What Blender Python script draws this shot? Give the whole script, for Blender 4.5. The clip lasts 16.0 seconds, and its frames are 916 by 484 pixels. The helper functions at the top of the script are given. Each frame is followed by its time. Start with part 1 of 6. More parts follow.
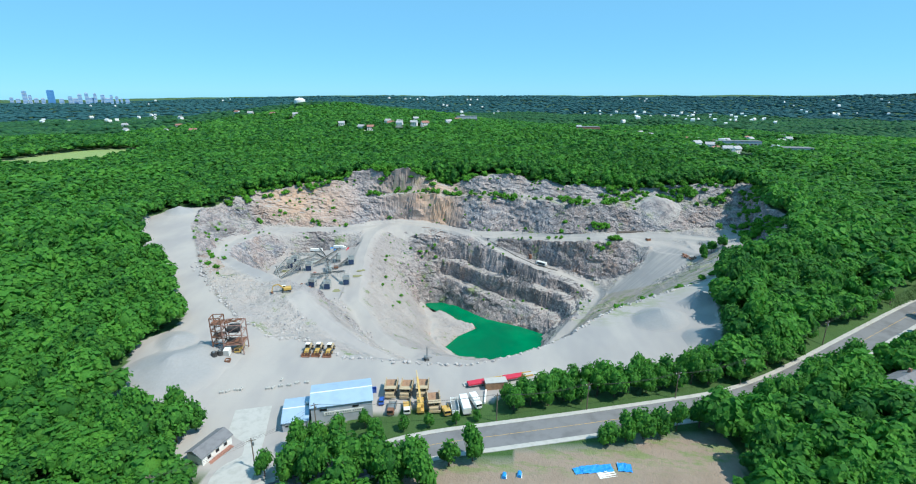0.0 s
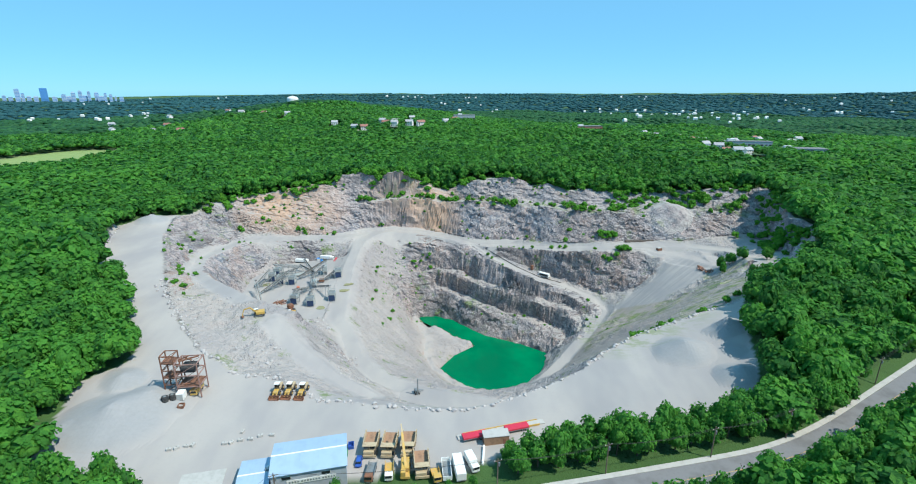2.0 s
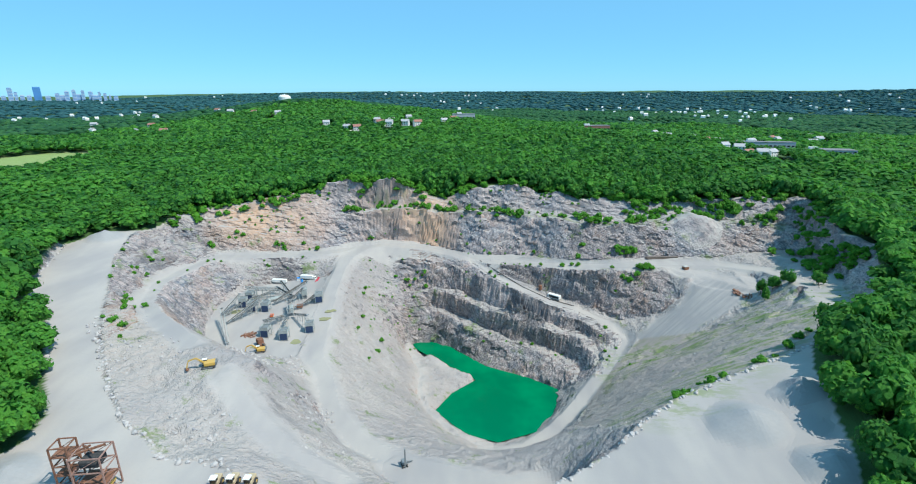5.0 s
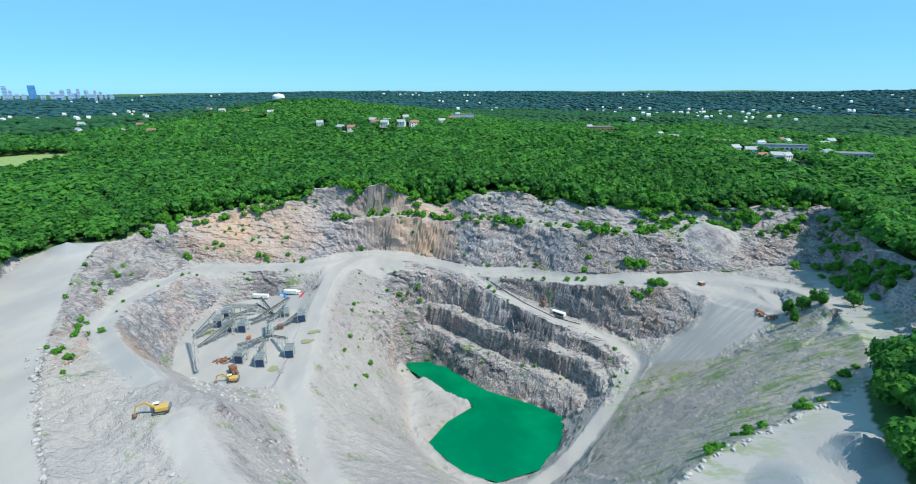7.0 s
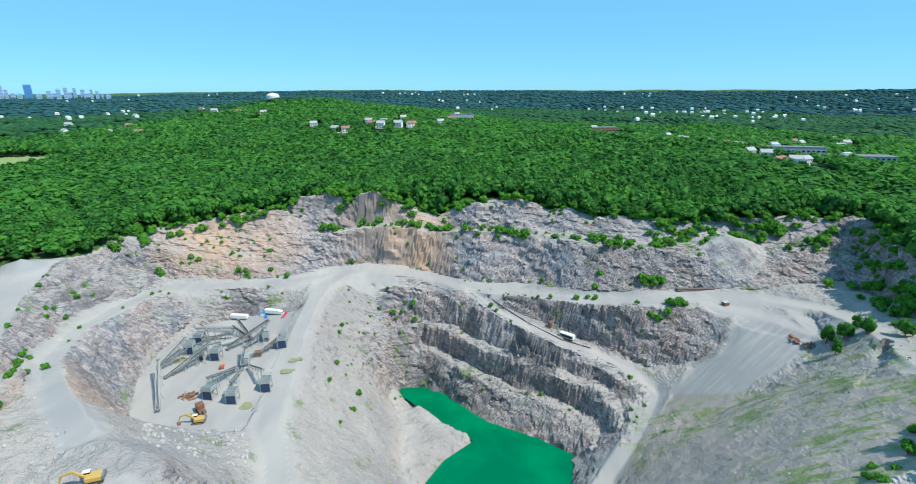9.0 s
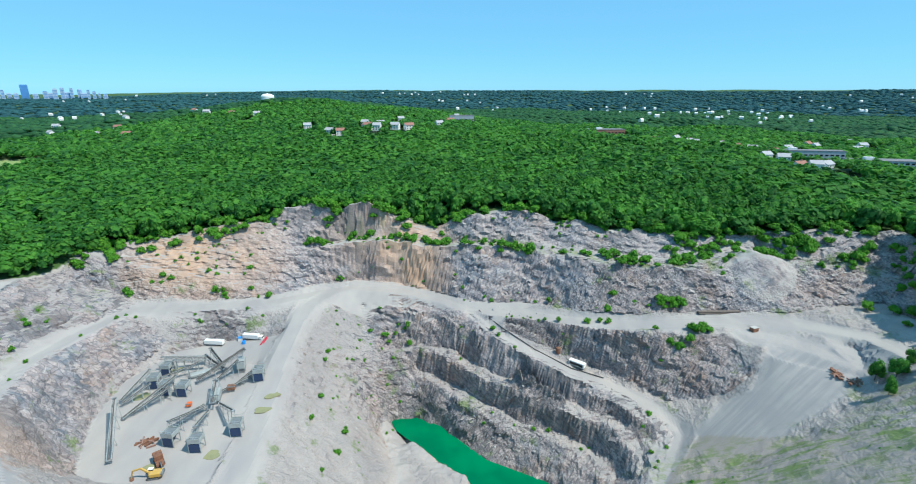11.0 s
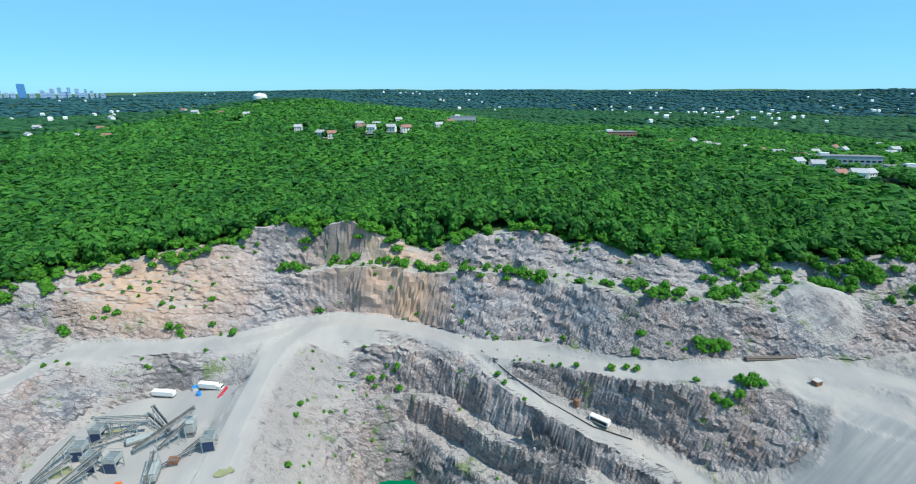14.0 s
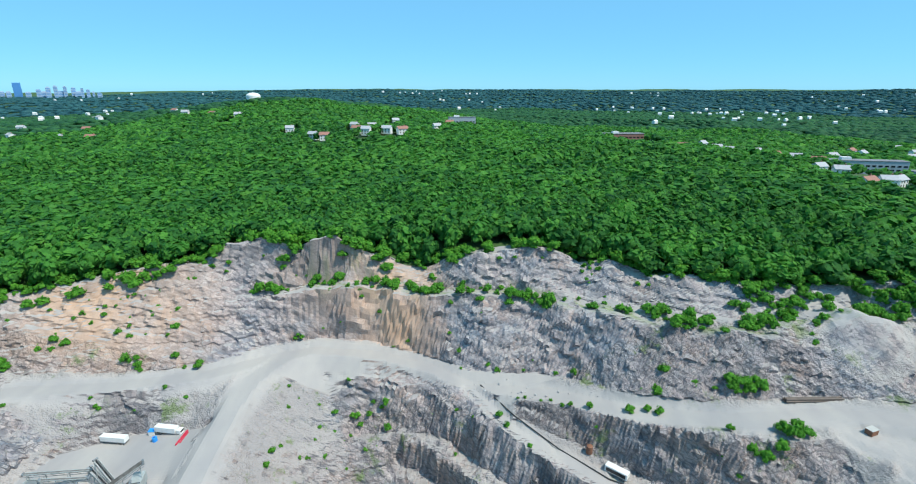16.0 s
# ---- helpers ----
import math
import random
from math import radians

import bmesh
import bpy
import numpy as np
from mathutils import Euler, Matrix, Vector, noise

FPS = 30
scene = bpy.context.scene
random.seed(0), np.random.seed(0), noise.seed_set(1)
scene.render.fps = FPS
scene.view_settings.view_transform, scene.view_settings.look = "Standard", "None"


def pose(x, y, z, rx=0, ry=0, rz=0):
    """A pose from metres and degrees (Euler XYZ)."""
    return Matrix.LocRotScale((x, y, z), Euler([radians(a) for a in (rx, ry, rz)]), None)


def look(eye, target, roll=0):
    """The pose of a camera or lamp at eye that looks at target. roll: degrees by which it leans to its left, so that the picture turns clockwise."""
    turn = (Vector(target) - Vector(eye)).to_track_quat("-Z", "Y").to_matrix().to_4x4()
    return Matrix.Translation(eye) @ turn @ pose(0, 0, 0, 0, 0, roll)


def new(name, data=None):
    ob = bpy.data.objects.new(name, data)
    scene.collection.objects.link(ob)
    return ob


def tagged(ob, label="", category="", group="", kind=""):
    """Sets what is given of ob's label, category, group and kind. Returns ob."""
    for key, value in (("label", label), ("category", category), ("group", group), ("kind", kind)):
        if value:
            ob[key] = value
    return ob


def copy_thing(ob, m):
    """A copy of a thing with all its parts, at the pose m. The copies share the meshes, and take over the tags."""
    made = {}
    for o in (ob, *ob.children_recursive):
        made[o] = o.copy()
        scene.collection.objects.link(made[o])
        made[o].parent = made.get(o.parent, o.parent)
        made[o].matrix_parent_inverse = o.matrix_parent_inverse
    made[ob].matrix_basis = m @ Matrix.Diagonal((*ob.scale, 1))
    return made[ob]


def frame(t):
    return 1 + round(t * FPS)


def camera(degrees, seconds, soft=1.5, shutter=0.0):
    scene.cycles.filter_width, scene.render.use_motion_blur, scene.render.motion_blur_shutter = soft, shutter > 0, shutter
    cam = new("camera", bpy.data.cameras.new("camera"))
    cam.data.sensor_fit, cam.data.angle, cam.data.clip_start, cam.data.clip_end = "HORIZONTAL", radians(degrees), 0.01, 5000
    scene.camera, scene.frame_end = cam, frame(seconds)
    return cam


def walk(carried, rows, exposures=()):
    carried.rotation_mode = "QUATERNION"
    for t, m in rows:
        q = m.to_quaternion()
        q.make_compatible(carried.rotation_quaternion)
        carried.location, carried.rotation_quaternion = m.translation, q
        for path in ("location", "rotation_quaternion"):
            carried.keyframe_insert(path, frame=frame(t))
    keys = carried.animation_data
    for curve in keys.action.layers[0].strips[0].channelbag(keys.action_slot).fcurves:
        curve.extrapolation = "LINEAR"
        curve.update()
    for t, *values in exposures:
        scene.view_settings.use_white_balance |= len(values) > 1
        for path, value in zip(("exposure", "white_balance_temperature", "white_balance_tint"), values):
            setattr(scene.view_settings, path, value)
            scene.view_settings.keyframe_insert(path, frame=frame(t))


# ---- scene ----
cam = camera(86.0, 16.0, soft=1.1)
PATH = [
    (0, (-4.072, 2.624, 109.501), (-4.077, 4.536, 108.914), 0.0),
    (0.5, (-3.321, 9.937, 109.494), (-3.327, 11.848, 108.904), -0.0),
    (1, (-2.764, 17.224, 109.667), (-2.766, 19.134, 109.076), -0.0),
    (1.5, (-2.457, 25.183, 109.679), (-2.455, 27.093, 109.086), 0.0),
    (2, (-2.36, 33.299, 109.622), (-2.359, 35.208, 109.028), -0.0),
    (2.5, (-2.261, 41.398, 109.349), (-2.263, 43.307, 108.754), -0.0),
    (3, (-2.4, 49.749, 109.236), (-2.402, 51.657, 108.638), 0.0),
    (3.5, (-1.97, 57.08, 109.232), (-1.972, 58.988, 108.633), -0.1),
    (4, (-1.757, 65.444, 108.961), (-1.758, 67.351, 108.36), -0.2),
    (6.5, (-0.047, 100.396, 108.731), (-0.042, 102.304, 108.13), -0.0),
    (7, (0.393, 107.812, 108.696), (0.398, 109.719, 108.093), -0.0),
    (7.5, (0.657, 115.063, 108.778), (0.662, 116.97, 108.174), -0.0),
    (8, (0.918, 122.416, 108.821), (0.922, 124.322, 108.218), -0.0),
    (8.5, (1.156, 129.951, 108.899), (1.16, 131.858, 108.294), 0.0),
    (9, (1.462, 137.578, 108.78), (1.467, 139.484, 108.174), -0.0),
    (11.5, (2.71, 174.191, 109.313), (2.713, 176.097, 108.707), 0.0),
    (12, (2.831, 182.28, 109.3), (2.832, 184.186, 108.694), 0.0),
    (12.5, (2.879, 190.222, 109.167), (2.88, 192.128, 108.56), 0.0),
    (13, (3.197, 197.45, 109.466), (3.198, 199.356, 108.859), 0.0),
    (13.5, (3.584, 204.441, 109.677), (3.584, 206.347, 109.069), 0.0),
    (14, (4.123, 211.896, 109.431), (4.12, 213.801, 108.822), 0.0),
    (14.5, (4.53, 219.262, 109.471), (4.527, 221.168, 108.862), 0.0),
    (15, (4.902, 226.781, 109.381), (4.899, 228.686, 108.772), 0.0),
    (15.5, (5.267, 234.452, 109.168), (5.264, 236.357, 108.558), 0.1),
    (16, (5.65, 241.532, 109.121), (5.647, 243.437, 108.511), 0.1),
]
walk(cam, [(t, look(eye, target, roll)) for t, eye, target, roll in PATH], [(0, 0.07, 6350, 4), (16, 0.07, 6350, 4)])

# ---- light ----
SUN_AZ, SUN_EL = math.atan2(-0.42, 1.0), radians(56)
world = bpy.data.worlds.new("sky")
scene.world = world
world.use_nodes = True
wn = world.node_tree.nodes
sky = wn.new("ShaderNodeTexSky")
sky.sky_type, sky.sun_disc = "NISHITA", False
sky.sun_elevation, sky.sun_rotation = SUN_EL, math.pi / 2 - SUN_AZ
sky.air_density, sky.dust_density, sky.ozone_density, sky.altitude = 0.75, 0.0, 4.0, 60
wn["Background"].inputs["Strength"].default_value = 0.122
tint = wn.new("ShaderNodeMix")      # a deep, clear early-summer blue
tint.data_type, tint.blend_type = "RGBA", "MULTIPLY"
tint.inputs[0].default_value, tint.inputs[7].default_value = 1.0, (0.52, 0.90, 1.22, 1)
world.node_tree.links.new(sky.outputs[0], tint.inputs[6])
even = wn.new("ShaderNodeMix")      # light summer haze evens the sky out
even.data_type = "RGBA"
even.inputs[0].default_value, even.inputs[7].default_value = 0.62, (2.15, 5.5, 8.1, 1)
world.node_tree.links.new(tint.outputs[2], even.inputs[6])
world.node_tree.links.new(even.outputs[2], wn["Background"].inputs["Color"])
sun = new("sun", bpy.data.lights.new("sun", "SUN"))
sun.data.energy, sun.data.angle, sun.data.color = 4.7, radians(0.53), (1.0, 0.93, 0.83)
sun.matrix_world = look((300, 0, 600), (300 - math.cos(SUN_EL) * math.cos(SUN_AZ), -math.cos(SUN_EL) * math.sin(SUN_AZ), 600 - math.sin(SUN_EL)))


# ---- materials ----
def material(name, colour, rough=0.8, metal=0.0):
    m = bpy.data.materials.new(name)
    m.use_nodes = True
    b = m.node_tree.nodes["Principled BSDF"]
    b.inputs["Base Color"].default_value = (*colour, 1)
    b.inputs["Roughness"].default_value, b.inputs["Metallic"].default_value = rough, metal
    return m


class Net:
    """Short hand for wiring a node tree."""

    def __init__(self, mat):
        self.t = mat.node_tree
        self.n = self.t.nodes
        self.bsdf = self.n["Principled BSDF"]

    def link(self, a, b):
        self.t.links.new(a, b)

    def put(self, socket, v):
        if isinstance(v, (int, float)):
            socket.default_value = v
        elif isinstance(v, tuple):
            socket.default_value = (*v, 1) if len(v) == 3 and socket.type == "RGBA" else v
        else:
            self.link(v, socket)

    def coords(self):
        return self.n.new("ShaderNodeNewGeometry").outputs["Position"]

    def noise(self, scale, detail=4, vec=None, rough=0.6):
        k = self.n.new("ShaderNodeTexNoise")
        k.inputs["Scale"].default_value, k.inputs["Detail"].default_value, k.inputs["Roughness"].default_value = scale, detail, rough
        self.link(vec or self.coords(), k.inputs["Vector"])
        return k.outputs["Fac"]

    def voronoi(self, scale, out="Distance", vec=None, feature="F1"):
        k = self.n.new("ShaderNodeTexVoronoi")
        k.feature = feature
        k.inputs["Scale"].default_value = scale
        self.link(vec or self.coords(), k.inputs["Vector"])
        return k.outputs[out]

    def scaled(self, s, vec=None):
        k = self.n.new("ShaderNodeVectorMath")
        k.operation = "MULTIPLY"
        self.link(vec or self.coords(), k.inputs[0])
        k.inputs[1].default_value = s
        return k.outputs[0]

    def ramp(self, fac, lo, hi, a=0.0, b=1.0):
        k = self.n.new("ShaderNodeMapRange")
        k.interpolation_type = "SMOOTHSTEP"
        self.put(k.inputs[0], fac)
        for i, v in zip((1, 2, 3, 4), (lo, hi, a, b)):
            k.inputs[i].default_value = v
        return k.outputs[0]

    def math(self, op, a, b=0.0):
        k = self.n.new("ShaderNodeMath")
        k.operation = op
        self.put(k.inputs[0], a), self.put(k.inputs[1], b)
        return k.outputs[0]

    def mix(self, fac, a, b):
        k = self.n.new("ShaderNodeMix")
        k.data_type = "RGBA"
        self.put(k.inputs[0], fac), self.put(k.inputs[6], a), self.put(k.inputs[7], b)
        return k.outputs[2]

    def grain(self, across, a, along, b):
        """Plan coordinates drawn out along one way, for streaks."""
        made = self.n.new("ShaderNodeCombineXYZ")
        for i, (d, s) in enumerate(((across, a), (along, b))):
            k = self.n.new("ShaderNodeVectorMath")
            k.operation = "DOT_PRODUCT"
            self.link(self.coords(), k.inputs[0])
            k.inputs[1].default_value = tuple(s * v for v in d)
            self.link(k.outputs["Value"], made.inputs[i])
        return made.outputs[0]

    def attr(self, name, out="Fac"):
        k = self.n.new("ShaderNodeAttribute")
        k.attribute_name = name
        return k.outputs[out]

    def bump(self, height, strength, dist):
        k = self.n.new("ShaderNodeBump")
        k.inputs["Strength"].default_value, k.inputs["Distance"].default_value = strength, dist
        self.link(height, k.inputs["Height"])
        self.link(k.outputs[0], self.bsdf.inputs["Normal"])

    def base(self, c):
        self.link(c, self.bsdf.inputs["Base Color"])


def worn(name, colour, dark, scale=0.6, rough=0.6, metal=0.0, amount=0.6, bump=0.0):
    """Painted or bare stuff with grime at two scales."""
    m = material(name, colour, rough, metal)
    k = Net(m)
    tc = k.n.new("ShaderNodeTexCoord").outputs["Object"]
    a = k.ramp(k.noise(scale, 6, tc), 0.42, 0.7, 0, amount)
    b = k.ramp(k.noise(scale * 7, 3, tc), 0.5, 0.8, 0, amount * 0.5)
    k.base(k.mix(k.math("MAXIMUM", a, b), colour, dark))
    if bump:
        k.bump(k.noise(scale * 9, 3, tc), 0.4, bump)
    return m


def ground_material():
    m = material("quarry ground", (0.4, 0.39, 0.38), 0.95)
    k = Net(m)
    nz = k.n.new("ShaderNodeSeparateXYZ")
    k.link(k.n.new("ShaderNodeNewGeometry").outputs["Normal"], nz.inputs[0])
    steep = k.math("MAXIMUM", k.ramp(nz.outputs["Z"], 0.72, 0.5), k.math("MULTIPLY", k.ramp(k.attr("rock"), 0.5, 0.7), k.ramp(nz.outputs["Z"], 0.97, 0.82)))
    big, mid, fine = k.noise(0.018, 5), k.noise(0.11, 6), k.noise(0.9, 6)
    dip = k.n.new("ShaderNodeMapping")
    dip.vector_type = "TEXTURE"
    dip.inputs["Rotation"].default_value, dip.inputs["Scale"].default_value = (0.25, 0.55, 0.3), (1.7, 1.2, 0.65)
    k.link(k.coords(), dip.inputs["Vector"])
    dip = dip.outputs[0]
    strata = k.noise(0.16, 6, dip, 0.68)
    blocks = k.voronoi(0.33, "Color", dip)
    sep = k.n.new("ShaderNodeSeparateColor")
    k.link(blocks, sep.inputs[0])
    # rock: blue-grey, mauve, brown and dusty facets
    patch = k.noise(0.035, 4)
    rock = k.mix(k.ramp(strata, 0.36, 0.64), (0.215, 0.205, 0.217), (0.45, 0.37, 0.352))
    rock = k.mix(k.ramp(patch, 0.48, 0.6), rock, k.mix(k.ramp(strata, 0.4, 0.6), (0.15, 0.18, 0.225), (0.37, 0.36, 0.38)))
    rock = k.mix(k.ramp(k.noise(0.06, 5), 0.52, 0.62, 0, 0.7), rock, (0.34, 0.235, 0.19))
    rock = k.mix(k.ramp(sep.outputs[0], 0.3, 0.9, 0, 0.45), rock, (0.36, 0.295, 0.30))
    rock = k.mix(k.ramp(mid, 0.54, 0.7, 0, 0.65), rock, (0.52, 0.455, 0.43))
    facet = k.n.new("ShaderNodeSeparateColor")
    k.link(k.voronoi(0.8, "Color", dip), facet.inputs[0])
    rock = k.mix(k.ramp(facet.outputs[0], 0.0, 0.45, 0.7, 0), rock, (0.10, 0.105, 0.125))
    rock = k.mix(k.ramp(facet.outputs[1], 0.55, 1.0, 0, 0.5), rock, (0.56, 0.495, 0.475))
    rock = k.mix(k.ramp(k.noise(0.028, 3, k.scaled((1, 1, 0.6))), 0.53, 0.62, 0, 0.6), rock, (0.15, 0.14, 0.145))
    crack = k.voronoi(0.38, "Distance", dip, "DISTANCE_TO_EDGE")
    crack2 = k.voronoi(1.3, "Distance", dip, "DISTANCE_TO_EDGE")
    rock = k.mix(k.ramp(crack, 0.0, 0.07, 0.65, 0), rock, (0.09, 0.09, 0.105))
    rock = k.mix(k.ramp(crack2, 0.0, 0.12, 0.35, 0), rock, (0.16, 0.155, 0.165))
    warm = k.attr("warm")
    rock = k.mix(k.math("MULTIPLY", warm, k.ramp(k.noise(0.05, 4), 0.3, 0.6, 0.45, 1)), rock, k.mix(mid, (0.44, 0.26, 0.16), (0.60, 0.43, 0.33)))
    # dust, gravel and tracks
    dust = k.mix(k.ramp(big, 0.35, 0.65), (0.345, 0.318, 0.315), (0.43, 0.39, 0.37))
    dust = k.mix(k.ramp(mid, 0.45, 0.75, 0, 0.5), dust, (0.30, 0.29, 0.285))
    dust = k.mix(k.ramp(k.voronoi(0.9), 0.05, 0.3, 0.35, 0), dust, (0.22, 0.22, 0.23))
    dust = k.mix(k.math("MULTIPLY", warm, 0.55), dust, (0.47, 0.40, 0.34))
    pale = k.mix(k.ramp(k.noise(0.05, 3, k.scaled((1, 0.4, 1))), 0.3, 0.7), (0.315, 0.298, 0.298), (0.40, 0.37, 0.35))
    pale = k.mix(k.math("MULTIPLY", k.attr("fan"), k.ramp(k.noise(1.0, 4, k.grain((0.42, -0.9, 0), 0.45, (0.9, 0.42, 0), 0.03)), 0.35, 0.65)), pale, (0.29, 0.28, 0.283))
    pale = k.mix(k.ramp(fine, 0.5, 0.75, 0, 0.25), pale, (0.31, 0.305, 0.30))
    flat = k.mix(k.attr("road"), dust, pale)
    flat = k.mix(k.attr("heap"), flat, k.mix(fine, (0.25, 0.255, 0.265), (0.34, 0.34, 0.345)))
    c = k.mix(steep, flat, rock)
    green = k.math("MULTIPLY", k.attr("grass"), k.ramp(k.noise(1.0, 6, k.grain((0.3, 0.95, 0), 0.2, (0.95, -0.3, 0), 0.07), 0.72), 0.47, 0.6))
    c = k.mix(green, c, k.mix(fine, (0.11, 0.18, 0.045), (0.23, 0.28, 0.10)))
    weeds = k.math("MULTIPLY", k.ramp(k.noise(0.07, 8, None, 0.75), 0.565, 0.65, 0, 0.8), k.math("SUBTRACT", 1.0, k.attr("road")))
    c = k.mix(weeds, c, (0.15, 0.21, 0.07))
    c = k.mix(k.attr("earth"), c, k.mix(mid, (0.22, 0.165, 0.125), (0.36, 0.285, 0.23)))
    c = k.mix(k.math("MULTIPLY", k.ramp(k.attr("earth"), 0, 0.4), green), c, k.mix(fine, (0.10, 0.18, 0.04), (0.20, 0.27, 0.09)))
    soil = k.mix(mid, (0.03, 0.07, 0.016), (0.06, 0.13, 0.03))
    c = k.mix(k.attr("wood"), c, soil)
    c = k.mix(k.attr("meadow"), c, k.mix(mid, (0.17, 0.27, 0.075), (0.30, 0.36, 0.13)))
    k.base(c)
    h = k.math("ADD", k.math("ADD", k.math("MULTIPLY", crack, 0.9), k.math("MULTIPLY", crack2, 0.8)), k.math("MULTIPLY", fine, 0.9))
    h = k.math("MULTIPLY", h, k.ramp(k.attr("road"), 0, 1, 1.0, 0.08))
    h = k.math("MULTIPLY", h, k.ramp(k.attr("rock"), 0, 0.6, 0.3, 1.0))
    k.bump(h, 0.85, 1.0)
    return m


def leaf_material(name, dark, light):
    """Foliage: one tone for each tree with shade painted into its hollows, lighter and darker sprays, leafy speckle.
    """
    m = material(name, light, 0.6)
    k = Net(m)
    isl = k.n.new("ShaderNodeNewGeometry").outputs["Random Per Island"]
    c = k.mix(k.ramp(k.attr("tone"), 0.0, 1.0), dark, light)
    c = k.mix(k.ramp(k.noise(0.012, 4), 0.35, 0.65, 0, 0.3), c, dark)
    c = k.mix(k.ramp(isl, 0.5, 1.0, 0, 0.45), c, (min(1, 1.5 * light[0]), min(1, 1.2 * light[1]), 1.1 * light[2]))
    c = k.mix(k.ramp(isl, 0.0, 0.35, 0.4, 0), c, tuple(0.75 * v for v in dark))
    speckle = k.noise(1.6, 4, None, 0.7)
    c = k.mix(k.ramp(speckle, 0.38, 0.52, 0.4, 0), c, tuple(0.7 * v for v in dark))
    k.base(c)
    k.bump(speckle, 0.6, 0.7)
    k.bsdf.inputs["Specular IOR Level"].default_value = 0.2
    tr = k.n.new("ShaderNodeBsdfTranslucent")
    k.link(c, tr.inputs[0])
    mx = k.n.new("ShaderNodeMixShader")
    mx.inputs[0].default_value = 0.42
    k.link(k.bsdf.outputs[0], mx.inputs[1]), k.link(tr.outputs[0], mx.inputs[2])
    k.link(mx.outputs[0], k.n["Material Output"].inputs[0])
    return m


GROUND = ground_material()
LEAF = leaf_material("broad leaves", (0.032, 0.145, 0.028), (0.118, 0.365, 0.05))
# duller, bluer than the near leaves: some distance haze mixed into the colour
LEAF_FAR = leaf_material("far woods with slight painted haze", (0.026, 0.11, 0.045), (0.066, 0.22, 0.072))
LEAF_SHRUB = leaf_material("bright shrub leaves", (0.05, 0.20, 0.022), (0.15, 0.42, 0.045))
# blue aerial haze put into the base colour of the most distant woods
LEAF_RIM = leaf_material("distant woods with strong painted haze", (0.035, 0.13, 0.15), (0.06, 0.20, 0.21))
BARK = worn("bark", (0.12, 0.09, 0.07), (0.05, 0.04, 0.03), 2.0, 0.9)


def water_material():
    m = material("green pond water", (0.002, 0.22, 0.085), 0.2)
    k = Net(m)
    c = k.mix(k.ramp(k.noise(0.03, 3), 0.35, 0.7), (0.001, 0.135, 0.06), (0.002, 0.20, 0.082))
    k.base(c)
    k.bsdf.inputs["Specular IOR Level"].default_value = 0.15
    k.bump(k.noise(0.8, 3), 0.05, 0.1)
    return m


WATER = water_material()
ASPHALT = worn("asphalt", (0.20, 0.20, 0.21), (0.12, 0.12, 0.125), 0.15, 0.9, 0, 0.7)


# ---- mesh helpers ----
def mesh_from(name, v, f, mats, smooth=False):
    me = bpy.data.meshes.new(name)
    v, f = np.asarray(v, np.float32), np.asarray(f, np.int32)
    k = f.shape[1]
    me.vertices.add(len(v)), me.loops.add(f.size), me.polygons.add(len(f))
    me.vertices.foreach_set("co", v.ravel())
    me.loops.foreach_set("vertex_index", f.ravel())
    me.polygons.foreach_set("loop_start", np.arange(0, f.size, k, dtype=np.int32))
    me.polygons.foreach_set("use_smooth", np.full(len(f), smooth))
    for m in mats:
        me.materials.append(m)
    me.update(calc_edges=True)
    return me


def point_attr(me, name, values):
    a = me.attributes.new(name, "FLOAT", "POINT")
    a.data.foreach_set("value", np.asarray(values, np.float32).ravel())


def link_mesh(name, bm, mat, parent=None, label=""):
    me = bpy.data.meshes.new(name)
    bm.normal_update()
    bm.to_mesh(me)
    bm.free()
    me.materials.append(mat)
    ob = new(name, me)
    if parent:
        ob.parent = parent
    return tagged(ob, label)


def part(name, bm, mat, parent, label=""):
    return link_mesh(name, bm, mat, parent, label)


def box(bm, x, y, z, sx, sy, sz, rot=None, bevel=0.0):
    """A box with its middle at x, y and its foot at z; rot turns it about its middle."""
    m = Matrix.Translation((x, y, z + sz / 2))
    if rot:
        m = m @ Euler([radians(a) for a in rot]).to_matrix().to_4x4()
    made = bmesh.ops.create_cube(bm, size=1, matrix=m @ Matrix.Diagonal((sx, sy, sz, 1)))
    if bevel:
        es = {e for v in made["verts"] for e in v.link_edges}
        bmesh.ops.bevel(bm, geom=list(es), offset=bevel, segments=1, affect="EDGES")
    return bm


def bar(bm, a, b, w, h=None):
    """A square bar from a to b."""
    a, b = Vector(a), Vector(b)
    d = b - a
    m = Matrix.Translation((a + b) / 2) @ d.to_track_quat("Z", "X" if abs(d.normalized().x) < 0.9 else "Y").to_matrix().to_4x4()
    bmesh.ops.create_cube(bm, size=1, matrix=m @ Matrix.Diagonal((w, h or w, d.length, 1)))
    return bm


def tube(bm, a, b, r1, r2=None, n=10):
    a, b = Vector(a), Vector(b)
    d = b - a
    m = Matrix.Translation((a + b) / 2) @ d.to_track_quat("Z", "X").to_matrix().to_4x4()
    bmesh.ops.create_cone(bm, cap_ends=True, segments=n, radius1=r1, radius2=r1 if r2 is None else r2, depth=d.length, matrix=m)
    return bm


